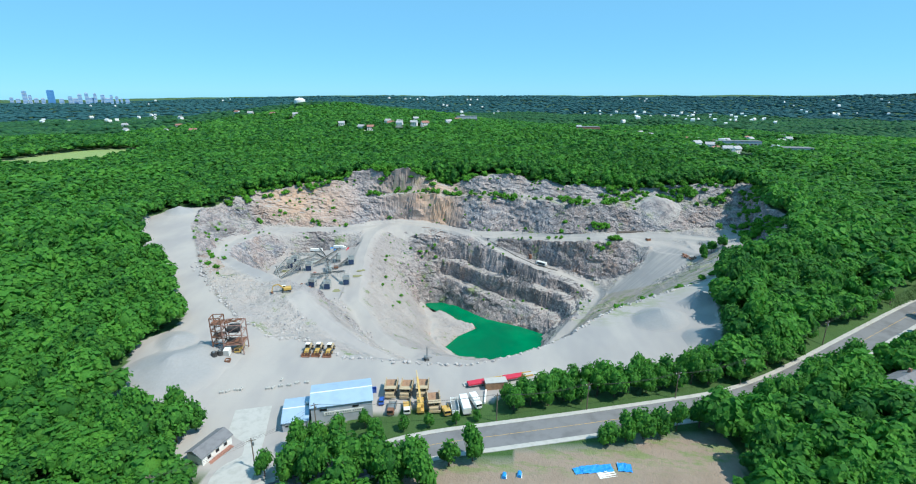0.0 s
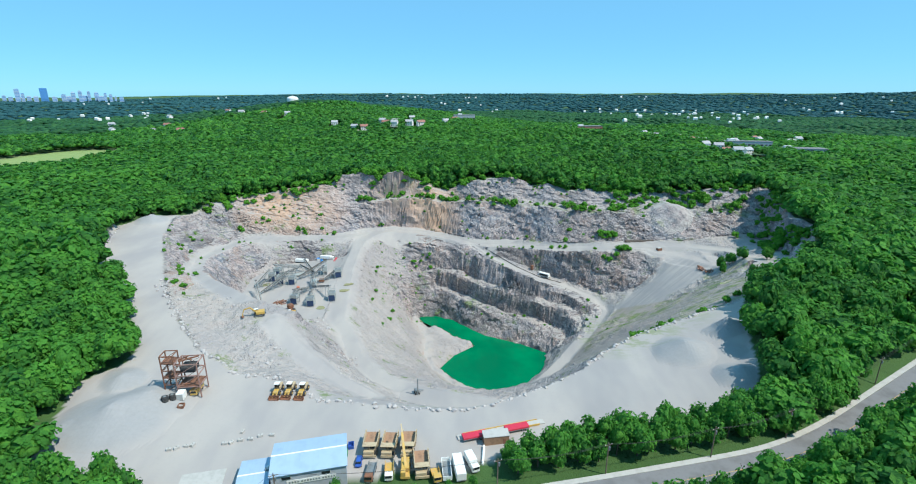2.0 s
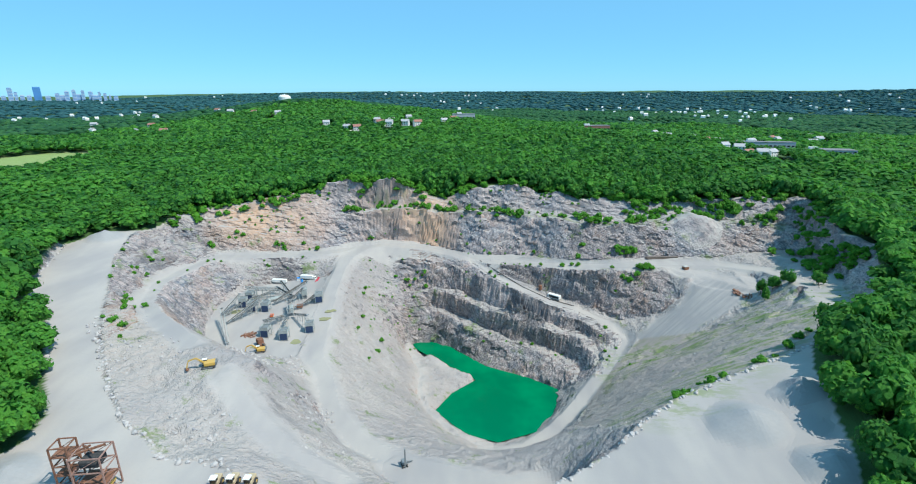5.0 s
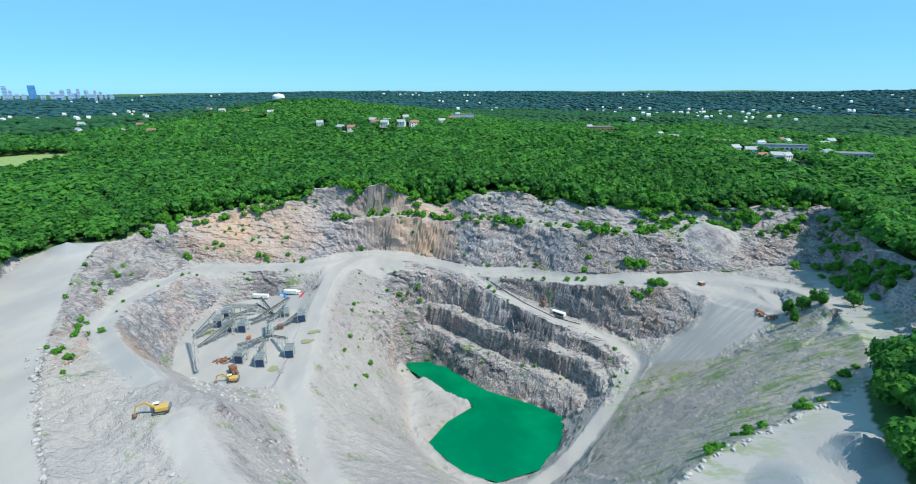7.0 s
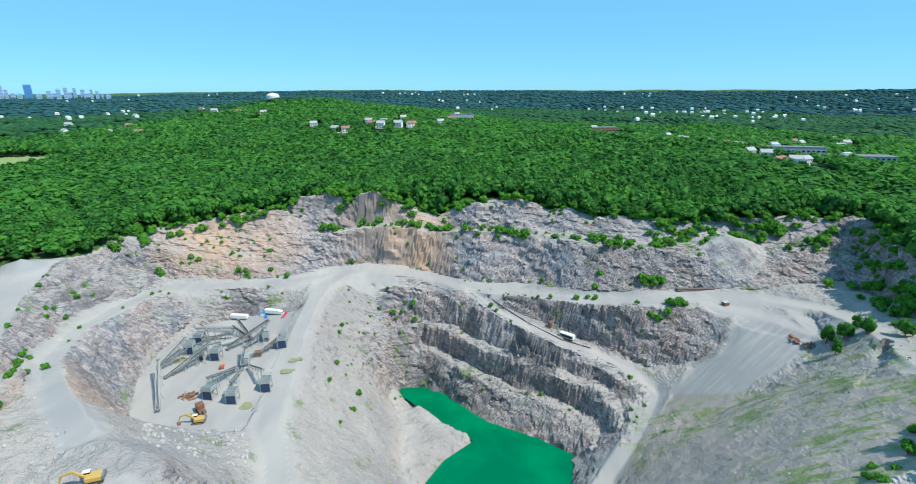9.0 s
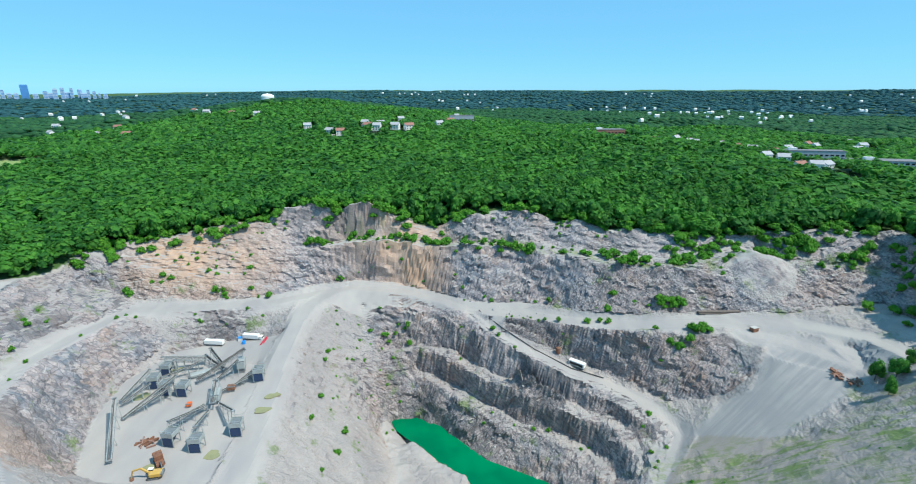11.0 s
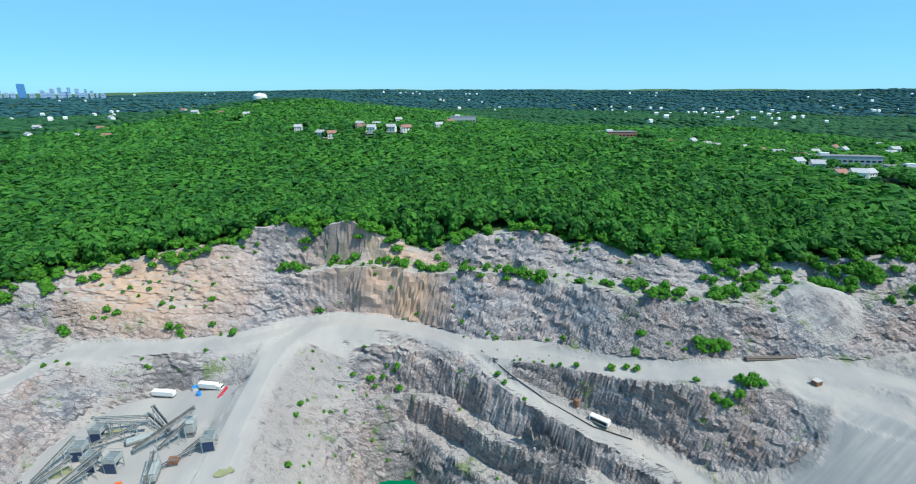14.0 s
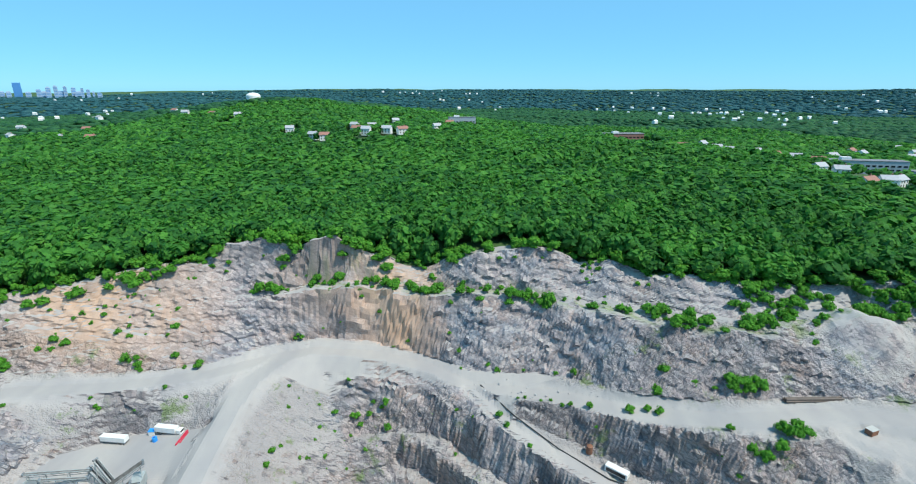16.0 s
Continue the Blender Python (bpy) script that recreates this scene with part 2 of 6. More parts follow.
def prism(bm, pts, z0, z1):
    """An upright prism over a plan outline."""
    lo, hi = [bm.verts.new((x, y, z0)) for x, y in pts], [bm.verts.new((x, y, z1)) for x, y in pts]
    bm.faces.new(hi), bm.faces.new(lo[::-1])
    for i in range(len(pts)):
        j = (i + 1) % len(pts)
        bm.faces.new((lo[i], lo[j], hi[j], hi[i]))
    return bm


def B():
    return bmesh.new()


def thing(name, label, category, group="", kind=""):
    return tagged(new(name), label, category, group, kind)


# ---- plan of the quarry: lines (x, y, z) laid to fit the camera's view, heights estimated ----
CREST = [(-330, 395, 28), (-255, 405, 24), (-222, 405, 21), (-205, 424, 22), (-190, 432, 23), (-152, 446, 27), (-122, 452, 31), (-112, 456, 30), (-104, 461, 38), (-90, 463, 39), (-80, 461, 38), (-71, 465, 34), (-62, 463, 41), (-54, 463, 43), (-45, 462, 38), (-34, 465, 32), (-20, 468, 27), (-8, 468, 25), (2, 464, 29), (14, 462, 33), (38, 465, 35), (54, 462, 32), (64, 465, 27), (70, 460, 31), (82, 458, 30), (90, 456, 26), (96, 446, 27)]
CREST_EAST = [(96, 446, 28), (115, 446, 28), (128, 438, 27), (155, 440, 27), (180, 437, 27), (215, 436, 30), (246, 422, 33), (232, 383, 31), (219, 350, 29), (219, 326, 28), (205, 298, 27), (190, 272, 26), (165, 250, 25), (138, 238, 24), (127, 222, 21), (120, 204, 19), (115, 190, 16), (106, 175, 10)]
BENCH = [(-97, 445, 15), (-64, 453, 17), (-40, 454, 18), (-20, 452, 17), (-2, 449, 16), (29, 449, 16), (57, 438, 15), (88, 424, 15), (108, 416, 15), (128, 412, 15), (150, 416, 15), (185, 420, 14), (215, 412, 14), (232, 398, 14)]
BACK_TOE = [(-196, 414, 6), (-168, 411, -1), (-130, 417, -4), (-100, 427, -5), (-83, 439, -5), (-60, 448, -5), (-30, 447, -8), (-4, 441, -11), (12, 432, -12), (44, 428, -11), (76, 409, -8), (108, 400, -4), (142, 402, -4), (172, 396, -2), (200, 398, 1), (220, 396, 3), (221, 380, 4), (211, 355, 6), (206, 330, 9), (192, 305, 11), (176, 282, 14)]
ROAD_UPPER = [(-112, 262, 9), (-137, 284, 8), (-159, 308, 5), (-172, 339, 2), (-174, 368, -1), (-168, 402, -3), (-130, 409, -5), (-99, 419, -6), (-81, 432, -7), (-61, 441, -7), (-31, 440, -9), (-7, 434, -12), (11, 423, -14.5), (44, 417, -13), (76, 401, -10), (108, 391, -6), (142, 393, -5), (172, 386, -3.5), (190, 365, 0), (184, 330, 7), (168, 285, 13)]
ROAD_LOWER = [(11, 421, -15), (25, 404, -20), (41, 393, -24), (59, 382, -29), (75, 377, -32), (93, 364, -36), (101, 352, -40), (91, 338, -44), (78, 322, -48), (65, 308, -54), (49, 294, -60), (33, 283, -63), (14, 277, -64)]
ROAD_SIDE = [(-72, 436, -7), (-80, 418, -8), (-83, 400, -11), (-83, 376, -15), (-81, 354, -20), (-79, 334, -22.5), (-75, 303, -24), (-67, 290, -24), (-56, 261, -24), (-40, 240, -24), (-20, 228, -23)]
RIG_BENCH = [(-22, 225, -23), (-4, 219, -22), (14, 211, -21), (28, 213, -22)]
RAMP = [(-88, 240, 8), (-72, 224, 2), (-55, 212, -4), (-38, 205, -9)]
RIM = [(-72, 198, 4), (-53, 185, 3), (-37, 183, 3), (-20, 180, 3), (0, 179, 3), (14, 184, 3), (30, 193, 3), (46, 203, 4), (57, 212, 6), (70, 221, 8), (90, 229, 11), (114, 238, 14), (135, 247, 16), (153, 268, 16), (163, 285, 14)]
RIM_WEST = [(-72, 198, 4), (-86, 198, 5), (-108, 212, 8), (-127, 233, 10), (-143, 254, 12), (-158, 276, 13), (-176, 308, 14), (-200, 350, 16), (-211, 385, 19)]
FLAT_WEST = [(-112, 262, 9), (-118, 245, 9), (-108, 228, 7), (-92, 212, 4), (-78, 208, 3)]
SHELF = [(-80, 250, 7), (-95, 256, 8), (-110, 258, 9)]
WEST_EDGE = [(-120, 130, 4), (-128, 155, 5), (-137, 176, 6), (-136, 188, 8), (-130, 200, 9), (-133, 214, 9), (-155, 241, 12), (-176, 269, 15), (-206, 294, 18), (-236, 360, 19), (-228, 377, 20), (-211, 388, 20)]
HOPPER_YARD = [(-84, 300, -22), (-105, 302, -22), (-131, 304, -21), (-146, 335, -21), (-151, 364, -21), (-141, 388, -20), (-120, 399, -20), (-92, 400, -17)]
HOPPER_MID = [(-96, 375, -20), (-105, 350, -21), (-110, 325, -21.5)]
POND = [(-33, 395), (-20, 396), (-9, 392), (4, 378), (17, 364), (42, 351), (60, 337), (52, 318), (40, 303), (19, 295), (3, 301), (-13, 320), (-4, 336), (10, 349), (4, 354), (-9, 366), (-28, 385)]
BEACH = [(-38, 388, -63), (-31, 370, -63), (-24, 350, -62), (-24, 330, -62), (-17, 312, -63), (-2, 293, -63), (14, 286, -64.5)]
STEPS = [[(-24, 408, -48), (-14, 404, -48), (0, 396, -50), (14, 384, -52), (30, 372, -54), (46, 364, -55), (62, 354, -56), (70, 338, -58)],
         [(-40, 416, -38), (-24, 414, -35), (-8, 412, -34), (6, 402, -36), (22, 389, -38), (40, 378, -40), (58, 369, -42), (76, 356, -43), (80, 344, -46)],
         [(-52, 428, -16), (-30, 431, -14), (-10, 426, -16), (2, 416, -19), (16, 402, -22), (34, 388, -27), (54, 376, -32), (74, 369, -34), (90, 357, -38)]]
TERRACE_TOP = [(30, 412, -13), (50, 408, -12), (74, 395, -10), (98, 385, -7), (118, 381, -6), (136, 380, -7)]
TERRACE_TOE = [(28, 408, -18), (50, 401, -24), (72, 390, -30), (90, 380, -33), (104, 369, -36), (118, 364, -31), (128, 362, -25), (137, 362, -17)]
FAN = [(170, 337, -5), (150, 330, -13), (135, 325, -20), (118, 323, -29), (104, 326, -38)]
FAN_TOP = [(138, 378, -7), (143, 372, -8), (148, 363, -9), (158, 354, -8), (168, 344, -6)]
FAN_AREA = [(102, 332), (116, 325), (135, 327), (150, 332), (170, 338), (173, 350), (162, 364), (148, 372), (140, 364), (134, 357), (122, 359), (106, 350)]
PLATEAU = [(146, 382, -6), (158, 376, -6), (166, 364, -5.5), (172, 352, -5), (178, 362, -4)]
SLOPE_TOP = [(180, 318, 5), (160, 302, 3), (146, 292, 4)]
STREET = [(-190, 36, 6), (-140, 58, 5), (-100, 82, 4), (-60, 108, 3.5), (-20, 130, 3.5), (7, 135, 3.5), (38, 140.5, 4), (68, 146.5, 4.5), (94, 151.5, 5), (118, 162, 6), (154, 182, 8), (208, 212, 11), (280, 250, 16), (360, 290, 22)]
YARD = [(-60, 128, 3), (-95, 150, 3.5), (-40, 170, 3), (0, 165, 3), (40, 178, 3), (80, 200, 8), (100, 210, 11), (110, 205, 12), (80, 178, 6)]
CLEAR = [(-75, 85), (-76, 112), (-82, 122), (-92, 120), (-104, 126), (-118, 140), (-128, 154), (-135, 170), (-140, 188), (-130, 200), (-133, 214), (-155, 241), (-176, 269), (-206, 294), (-238, 358), (-230, 379), (-213, 392), (-205, 424), (-190, 434), (-152, 449), (-122, 455), (-101, 466), (-76, 465), (-53, 469), (-26, 467), (-1, 466), (38, 472), (58, 464), (82, 461), (96, 449), (128, 441), (180, 440), (215, 439), (249, 424), (234, 383), (221, 350), (218, 322), (200, 298), (184, 275), (160, 256), (134, 248), (120, 227), (113, 205), (108, 192), (98, 172), (80, 166), (56, 168), (37, 166), (12, 157), (0, 150), (-36, 148), (-54, 138), (-58, 112), (-56, 92)]


def inside(poly, x, y):
    """Whether plan points lie in an outline."""
    hit = np.zeros(x.shape, bool)
    for (x0, y0, *_), (x1, y1, *_) in zip(poly, poly[1:] + poly[:1]):
        if y0 != y1:
            cross = ((y0 > y) != (y1 > y)) & (x < (x1 - x0) * (y - y0) / (y1 - y0) + x0)
            hit ^= cross
    return hit


def near(line, x, y):
    """Distance to a plan line, and the line's height there."""
    d, h = np.full(x.shape, 1e9), np.zeros(x.shape)
    for a, b in zip(line, line[1:]):
        dx, dy = b[0] - a[0], b[1] - a[1]
        s = np.clip(((x - a[0]) * dx + (y - a[1]) * dy) / (dx * dx + dy * dy), 0, 1)
        e = np.hypot(x - a[0] - s * dx, y - a[1] - s * dy)
        m = e < d
        d[m] = e[m]
        if len(a) > 2:
            h[m] = (a[2] + s * (b[2] - a[2]))[m]
    return d, h


def wave(x, y, step, seed):
    """Smooth lattice noise in plan, -1 to 1."""
    u, v = np.asarray(x, float) / step, np.asarray(y, float) / step
    i, j = np.floor(u).astype(np.int64), np.floor(v).astype(np.int64)
    fu, fv = u - i, v - j
    fu, fv = fu * fu * (3 - 2 * fu), fv * fv * (3 - 2 * fv)

    def lattice(p, q):
        n = (p * 374761393 + q * 668265263 + seed * 974711) & 0x7FFFFFFF
        n = ((n ^ (n >> 13)) * 1274126177) & 0x7FFFFFFF
        return ((n ^ (n >> 16)) & 0xFFFF) / 32767.5 - 1

    return (lattice(i, j) * (1 - fu) + lattice(i + 1, j) * fu) * (1 - fv) + (lattice(i, j + 1) * (1 - fu) + lattice(i + 1, j + 1) * fu) * fv


def country(x, y):
    """The land round the quarry: a low wooded hill beyond, a plain with ridges far off, raised to fit the horizon in
    the camera's view.
    """
    x, y = np.asarray(x, float), np.asarray(y, float)
    h = 24 + 4 * wave(x, y, 90, 1) + 5 * wave(x, y, 260, 2)
    h += 22 * np.exp(-(((x + 60) / 330) ** 2 + ((y - 850) / 260) ** 2))
    h += 50 * np.exp(-(((x + 330) / 330) ** 2 + ((y - 1240) / 260) ** 2))
    h += 8 * np.exp(-(((x - 250) / 300) ** 2 + ((y - 620) / 160) ** 2))
    r = np.hypot(x, y - 150)
    h -= 16 * np.clip((r - 1300) / 700, 0, 1)
    west = np.clip(-x / np.maximum(y, 1) / 0.5 - 0.5, 0, 1)
    h += np.clip((r - 2000) / 2800, 0, 1) ** 1.2 * (62 - 42 * west) + 30 * np.exp(-(((x - 3300) / 700) ** 2 + ((y - 3300) / 600) ** 2)) + 6 * wave(x, y, 700, 5) * np.clip((r - 1800) / 1500, 0, 1) * np.clip((4600 - r) / 1200, 0.15, 1)
    low = np.exp(-((y - 100) / 120) ** 2) * np.clip(1 - np.abs(x) / 420, 0, 1)
    return h * (1 - np.clip(1.2 * low, 0, 0.8)) + 4 * np.clip(1.2 * low, 0, 0.8)


# ---- heights: a membrane stretched over the plan lines ----
X0, X1, Y0, Y1 = -300.0, 300.0, 40.0, 500.0
def jag(line, a, b, seed):
    """The same line broken into short uneven lengths."""
    q, out = random.Random(seed), []
    for p, n in zip(line, line[1:]):
        k = max(1, int(math.dist(p[:2], n[:2]) / 6))
        for i in range(k):
            out.append((p[0] + (n[0] - p[0]) * i / k + q.uniform(-1, 1), p[1] + (n[1] - p[1]) * i / k + q.uniform(-a, a), p[2] + (n[2] - p[2]) * i / k + q.uniform(-b, b)))
    return out + [line[-1]]


FIXED = [(jag(CREST, 1.5, 1.9, 1), 1), (jag(CREST_EAST, 1.5, 1.8, 2), 1), (jag(BENCH, 1.2, 1.8, 3), 1), (BACK_TOE, 1), (ROAD_UPPER, 4), (ROAD_LOWER, 4), (ROAD_SIDE, 4.5), (RIG_BENCH, 7), (RAMP, 3), (RIM, 1), (RIM_WEST, 1.5), (FLAT_WEST, 2), (SHELF, 1), (WEST_EDGE, 1.5), (HOPPER_YARD, 1), (HOPPER_MID, 2), (BEACH, 2), ([(-20, 374, -64), (-5, 359, -65), (7, 351, -65.5)], 2), (TERRACE_TOP, 1), (TERRACE_TOE, 1), ([(45, 397, -24.5), (62, 389, -29), (80, 381, -32.5), (97, 369, -36)], 3.5), (FAN, 1.5), (FAN_TOP, 1.5), (PLATEAU, 5), (SLOPE_TOP, 1), (STREET, 7), (YARD, 2)] + [(jag(s, 0.9, 0.9, 5), 1) for s in STEPS]
FIXED += [([(x, y + 12, z + 2) for x, y, z in BENCH[6:12]], 1.5)]
FIXED += [([(x, y + 1.2, z + 1.6) for x, y, z in jag([(x, y + 4.5, z) for x, y, z in BENCH], 1, 1.5, 4)], 1)]
FIXED += [([(x + 3.5, y + 5, z + 0.6) for x, y, z in s], 1.5) for s in STEPS[:2]]


def membrane(step, start=None):
    gx, gy = np.arange(X0, X1 + step / 2, step), np.arange(Y0, Y1 + step / 2, step)
    x, y = np.meshgrid(gx, gy)
    fixed, target = np.zeros(x.shape, bool), np.zeros(x.shape)
    for line, width in FIXED:
        d, h = near(line, x, y)
        m = d < max(width, 0.75 * step)
        target[m], fixed[m] = h[m], True
    pond = inside(POND, x, y)
    target[pond], fixed[pond] = -70, True
    edge = (x < X0 + 10) | (x > X1 - 10) | (y < Y0 + 10) | (y > Y1 - 10)
    out = ~inside(CLEAR, x, y) & ~fixed & ((y > 300) | (np.abs(x) > 200))
    far = np.minimum(near(CREST, x, y)[0], near(CREST_EAST, x, y)[0]) > 45
    edge |= out & far
    land = country(x, y)
    target[edge & ~fixed], fixed[edge] = land[edge & ~fixed], True
    z = target.copy()
    z[~fixed] = 10 if start is None else start(x, y)[~fixed]
    for k in range(160 if start is None else 90):
        p = np.pad(z, 1, mode="edge")
        avg = (p[:-2, 1:-1] + p[2:, 1:-1] + p[1:-1, :-2] + p[1:-1, 2:]) / 4
        z = np.where(fixed, z, z + 1.0 * (avg - z))
    return gx, gy, z


def sampler(gx, gy, z):
    def f(x, y):
        u, v = np.clip((x - gx[0]) / (gx[1] - gx[0]), 0, len(gx) - 1.001), np.clip((y - gy[0]) / (gy[1] - gy[0]), 0, len(gy) - 1.001)
        i, j = u.astype(int), v.astype(int)
        a, b = u - i, v - j
        return (z[j, i] * (1 - a) + z[j, i + 1] * a) * (1 - b) + (z[j + 1, i] * (1 - a) + z[j + 1, i + 1] * a) * b
    return f


grid = None
for step in (16.0, 8.0, 4.0, 2.0, 1.25):
    gx, gy, gz = membrane(step, grid)
    grid = sampler(gx, gy, gz)


def height(x, y):
    """Ground height at plan points."""
    x, y = np.asarray(x, float), np.asarray(y, float)
    i = np.clip(np.minimum.reduce([(x - X0) / 12, (X1 - x) / 12, (y - Y0) / 12, (Y1 - y) / 12]), 0, 1)
    return grid(np.clip(x, X0, X1), np.clip(y, Y0, Y1)) * i + country(x, y) * (1 - i)


def at(x, y):
    return float(height(np.array([x]), np.array([y]))[0])


def axis(lo, hi, step, end_lo, end_hi):
    """Even steps in the middle, growing steps to both ends."""
    mid = list(np.arange(lo, hi + step / 2, step))
    out, s, v = [], step, lo
    while v > end_lo:
        s = min(s * 1.09, 60)
        v -= s
        out.append(v)
    left = out[::-1]
    out, s, v = [], step, mid[-1]
    while v < end_hi:
        s = min(s * 1.09, 60)
        v += s
        out.append(v)
    return np.array(left + mid + out)


ax, ay = axis(-240, 252, 1.2, -4600, 4600), axis(175, 474, 1.2, -300, 4900)
ay = np.concatenate([ay[ay < 364], np.arange(364, 472, 0.62), ay[ay > 472.5]])
x, y = np.meshgrid(ax, ay)
z = height(x, y)
gyz, gxz = np.gradient(z, ay, ax)
slope = np.hypot(gxz, gyz)
clear = inside(CLEAR, x, y)
wall = (np.hypot(x - 168, (y - 420) * 1.1) > 20) & inside(BACK_TOE + CREST_EAST[::-1] + CREST[-2:3:-1], x, y) | inside([(p[0], p[1]) for p in ROAD_LOWER[:9]] + [(60, 337), (42, 351), (17, 364), (-9, 392), (-33, 396), (-50, 425), (-20, 432)], x, y) | inside([(p[0], p[1]) for p in TERRACE_TOP + TERRACE_TOE[::-1]], x, y) | inside([(-172, 330), (-150, 300), (-131, 300), (-150, 335), (-155, 362), (-145, 390), (-168, 395)], x, y) | inside([(p[0], p[1]) for p in RIM_WEST[4:]] + [(-205, 422), (-170, 408), (-181, 368), (-179, 339), (-166, 305), (-146, 280)], x, y)
rocky = np.maximum(np.clip((slope - 0.9) / 0.9, 0, 1), 0.75 * wall) * ((np.abs(x) < 262) & (y > 160) & (y < 478))
rough = clear * ((y > 195) & (np.abs(x) < 250))
px, py, pz = x.copy(), y.copy(), z.copy()
nx, ny = -gxz / np.maximum(slope, 1e-6), -gyz / np.maximum(slope, 1e-6)
for j, i in zip(*np.nonzero(rocky > 0.02)):
    p = Vector((x[j, i], y[j, i], z[j, i]))
    w = 0.5 * noise.noise_vector(p * 0.03) + 0.18 * noise.noise_vector(p * 0.15)
    calm = 1 / (1 + 0.3 * max(0, slope[j, i] - 1))
    u = Vector((p.x * 0.7 + p.z * 0.4, p.y * 0.6, p.z * 1.3 + p.x * 0.25))
    bay = noise.cell(Vector((p.x, p.y, 0)) * 0.06 + 3 * w)
    ledge = (p.z / (4.5 + 2 * bay) + 0.5 * noise.noise(Vector((p.x, p.y, 0)) * 0.03) + 0.03 * p.x + 5 * bay) % 1.0
    big = noise.cell(u * 0.085 + 2 * w)
    mid = noise.cell(u * 0.21 + 2 * w + Vector((9.3, 0, 4)))
    small = noise.cell(u * 0.5 + Vector((3, 7, 1)))
    push = rocky[j, i] * (0.9 * big + calm * (0.7 * mid + 0.2 * small) + 2.2 * noise.noise(p * 0.035) + 0.8 * noise.noise(p * 0.1) + 0.25 * noise.noise(p * 0.3) - 0.9 * (ledge - 0.5))
    px[j, i] += nx[j, i] * push
    py[j, i] += ny[j, i] * push
    pz[j, i] += rocky[j, i] * (0.35 * big + 0.35 * mid + 0.2 * small + 0.3 * noise.noise(p * 0.3) + 0.4 * (0.5 - abs(ledge - 0.5)))
roads = np.minimum.reduce([near(ROAD_UPPER, x, y)[0] - 4.5, near(ROAD_LOWER, x, y)[0] - 4.5, near(ROAD_SIDE, x, y)[0] - 5, near(RIG_BENCH, x, y)[0] - 8, near(RAMP, x, y)[0] - 4])
yard = clear & ~inside(RIM_WEST[::-1] + RIM[1:] + [(163, 285, 0), (176, 300, 0), (230, 380, 0), (249, 424, 0), (-205, 424, 0)], x, y)
hopper = inside(HOPPER_YARD, x, y)
plain = yard | hopper
road = np.maximum(np.clip(1 - roads / 3.5, 0, 1), plain * 1.0) * clear
fan = inside(FAN_AREA, x, y) * np.clip(near(FAN_AREA + FAN_AREA[:1], x, y)[0] / 4 + 0.3 * wave(x, y, 5, 41), 0, 1) * (near(ROAD_LOWER, x, y)[0] > 5)
slope_east = inside([(p[0], p[1]) for p in RIM[8:15]] + [(150, 312), (126, 330), (108, 345), (92, 332), (66, 302), (50, 262)], x, y)
level = np.clip(1 - (near(PLATEAU, x, y)[0] - 7) / 4, 0, 1)
soft = np.clip(roads / 4, 0, 1) * ~plain * (1 - 0.9 * fan) * (1 - 0.7 * level) * np.where(slope_east, 0.6, 1)
pz += rough * soft * (0.9 * wave(x, y, 9, 11) + 0.5 * wave(x, y, 3.3, 12) + 0.35 * wave(x, y, 1.7, 13))
pz += clear * (1 - soft) * 0.12 * wave(x, y, 6, 14)
# stock heaps in the yards
HEAPS = [(-116, 170, 20, 6), (-125, 190, 9, 3), (-108, 180, 14, 4), (88, 208, 13, 5), (100, 190, 9, 4), (109, 218, 8, 6), (-222, 375, 13, 5), (-205, 380, 8, 3), (163, 420, 22, 7), (178, 416, 18, 5)]
heap = np.zeros(x.shape)
for hx, hy, r, h in HEAPS:
    d = np.hypot(x - hx, (y - hy) * 1.2) + 1.2 * wave(x, y, 5, 21)
    pz += h * np.clip(1 - d / r, 0, 1) ** 1.1
    if hy < 400:
        heap = np.maximum(heap, np.clip(3 - 3 * d / r, 0, 0.8))
in_pond = inside(POND, x, y)
pz[in_pond] = -70
wood = (~clear) * 1.0
LOT = [(-30, 98), (-26, 119), (0, 125), (52, 132), (68, 136), (80, 132), (78, 118), (70, 98)]
lot = inside(LOT, x, y)
wood[lot] = 0
road_street = near(STREET, x, y)[0]
grass = np.maximum(np.clip(1 - near([(70, 228), (95, 245), (125, 265), (150, 285)], x, y)[0] / 24, 0, 1), 0.85 * np.clip(1.3 - near([(178, 312), (150, 305), (130, 312), (106, 318), (96, 326)], x, y)[0] / 18, 0, 1))
grass = np.maximum(grass, np.clip(1.4 - near([(182, 306), (168, 288), (155, 276)], x, y)[0] / 12, 0, 1))
lea = np.zeros(x.shape)
for fx, fy, fa, fb in ((-508, 672, 80, 66), (90, 1010, 30, 14)):
    meadow = ((x - fx) / fa) ** 2 + ((y - fy) / fb) ** 2 < 1.1
    wood[meadow] = 0
    lea = np.maximum(lea, meadow * 1.0)
    grass = np.maximum(grass, meadow * 1.0)
grass = np.maximum(grass, 0.7 * (lot & (y > 119.5)))
grass = np.maximum(grass, 0.8 * np.clip(1 - near(BENCH[1:], x, y - 4)[0] / 5, 0, 1))
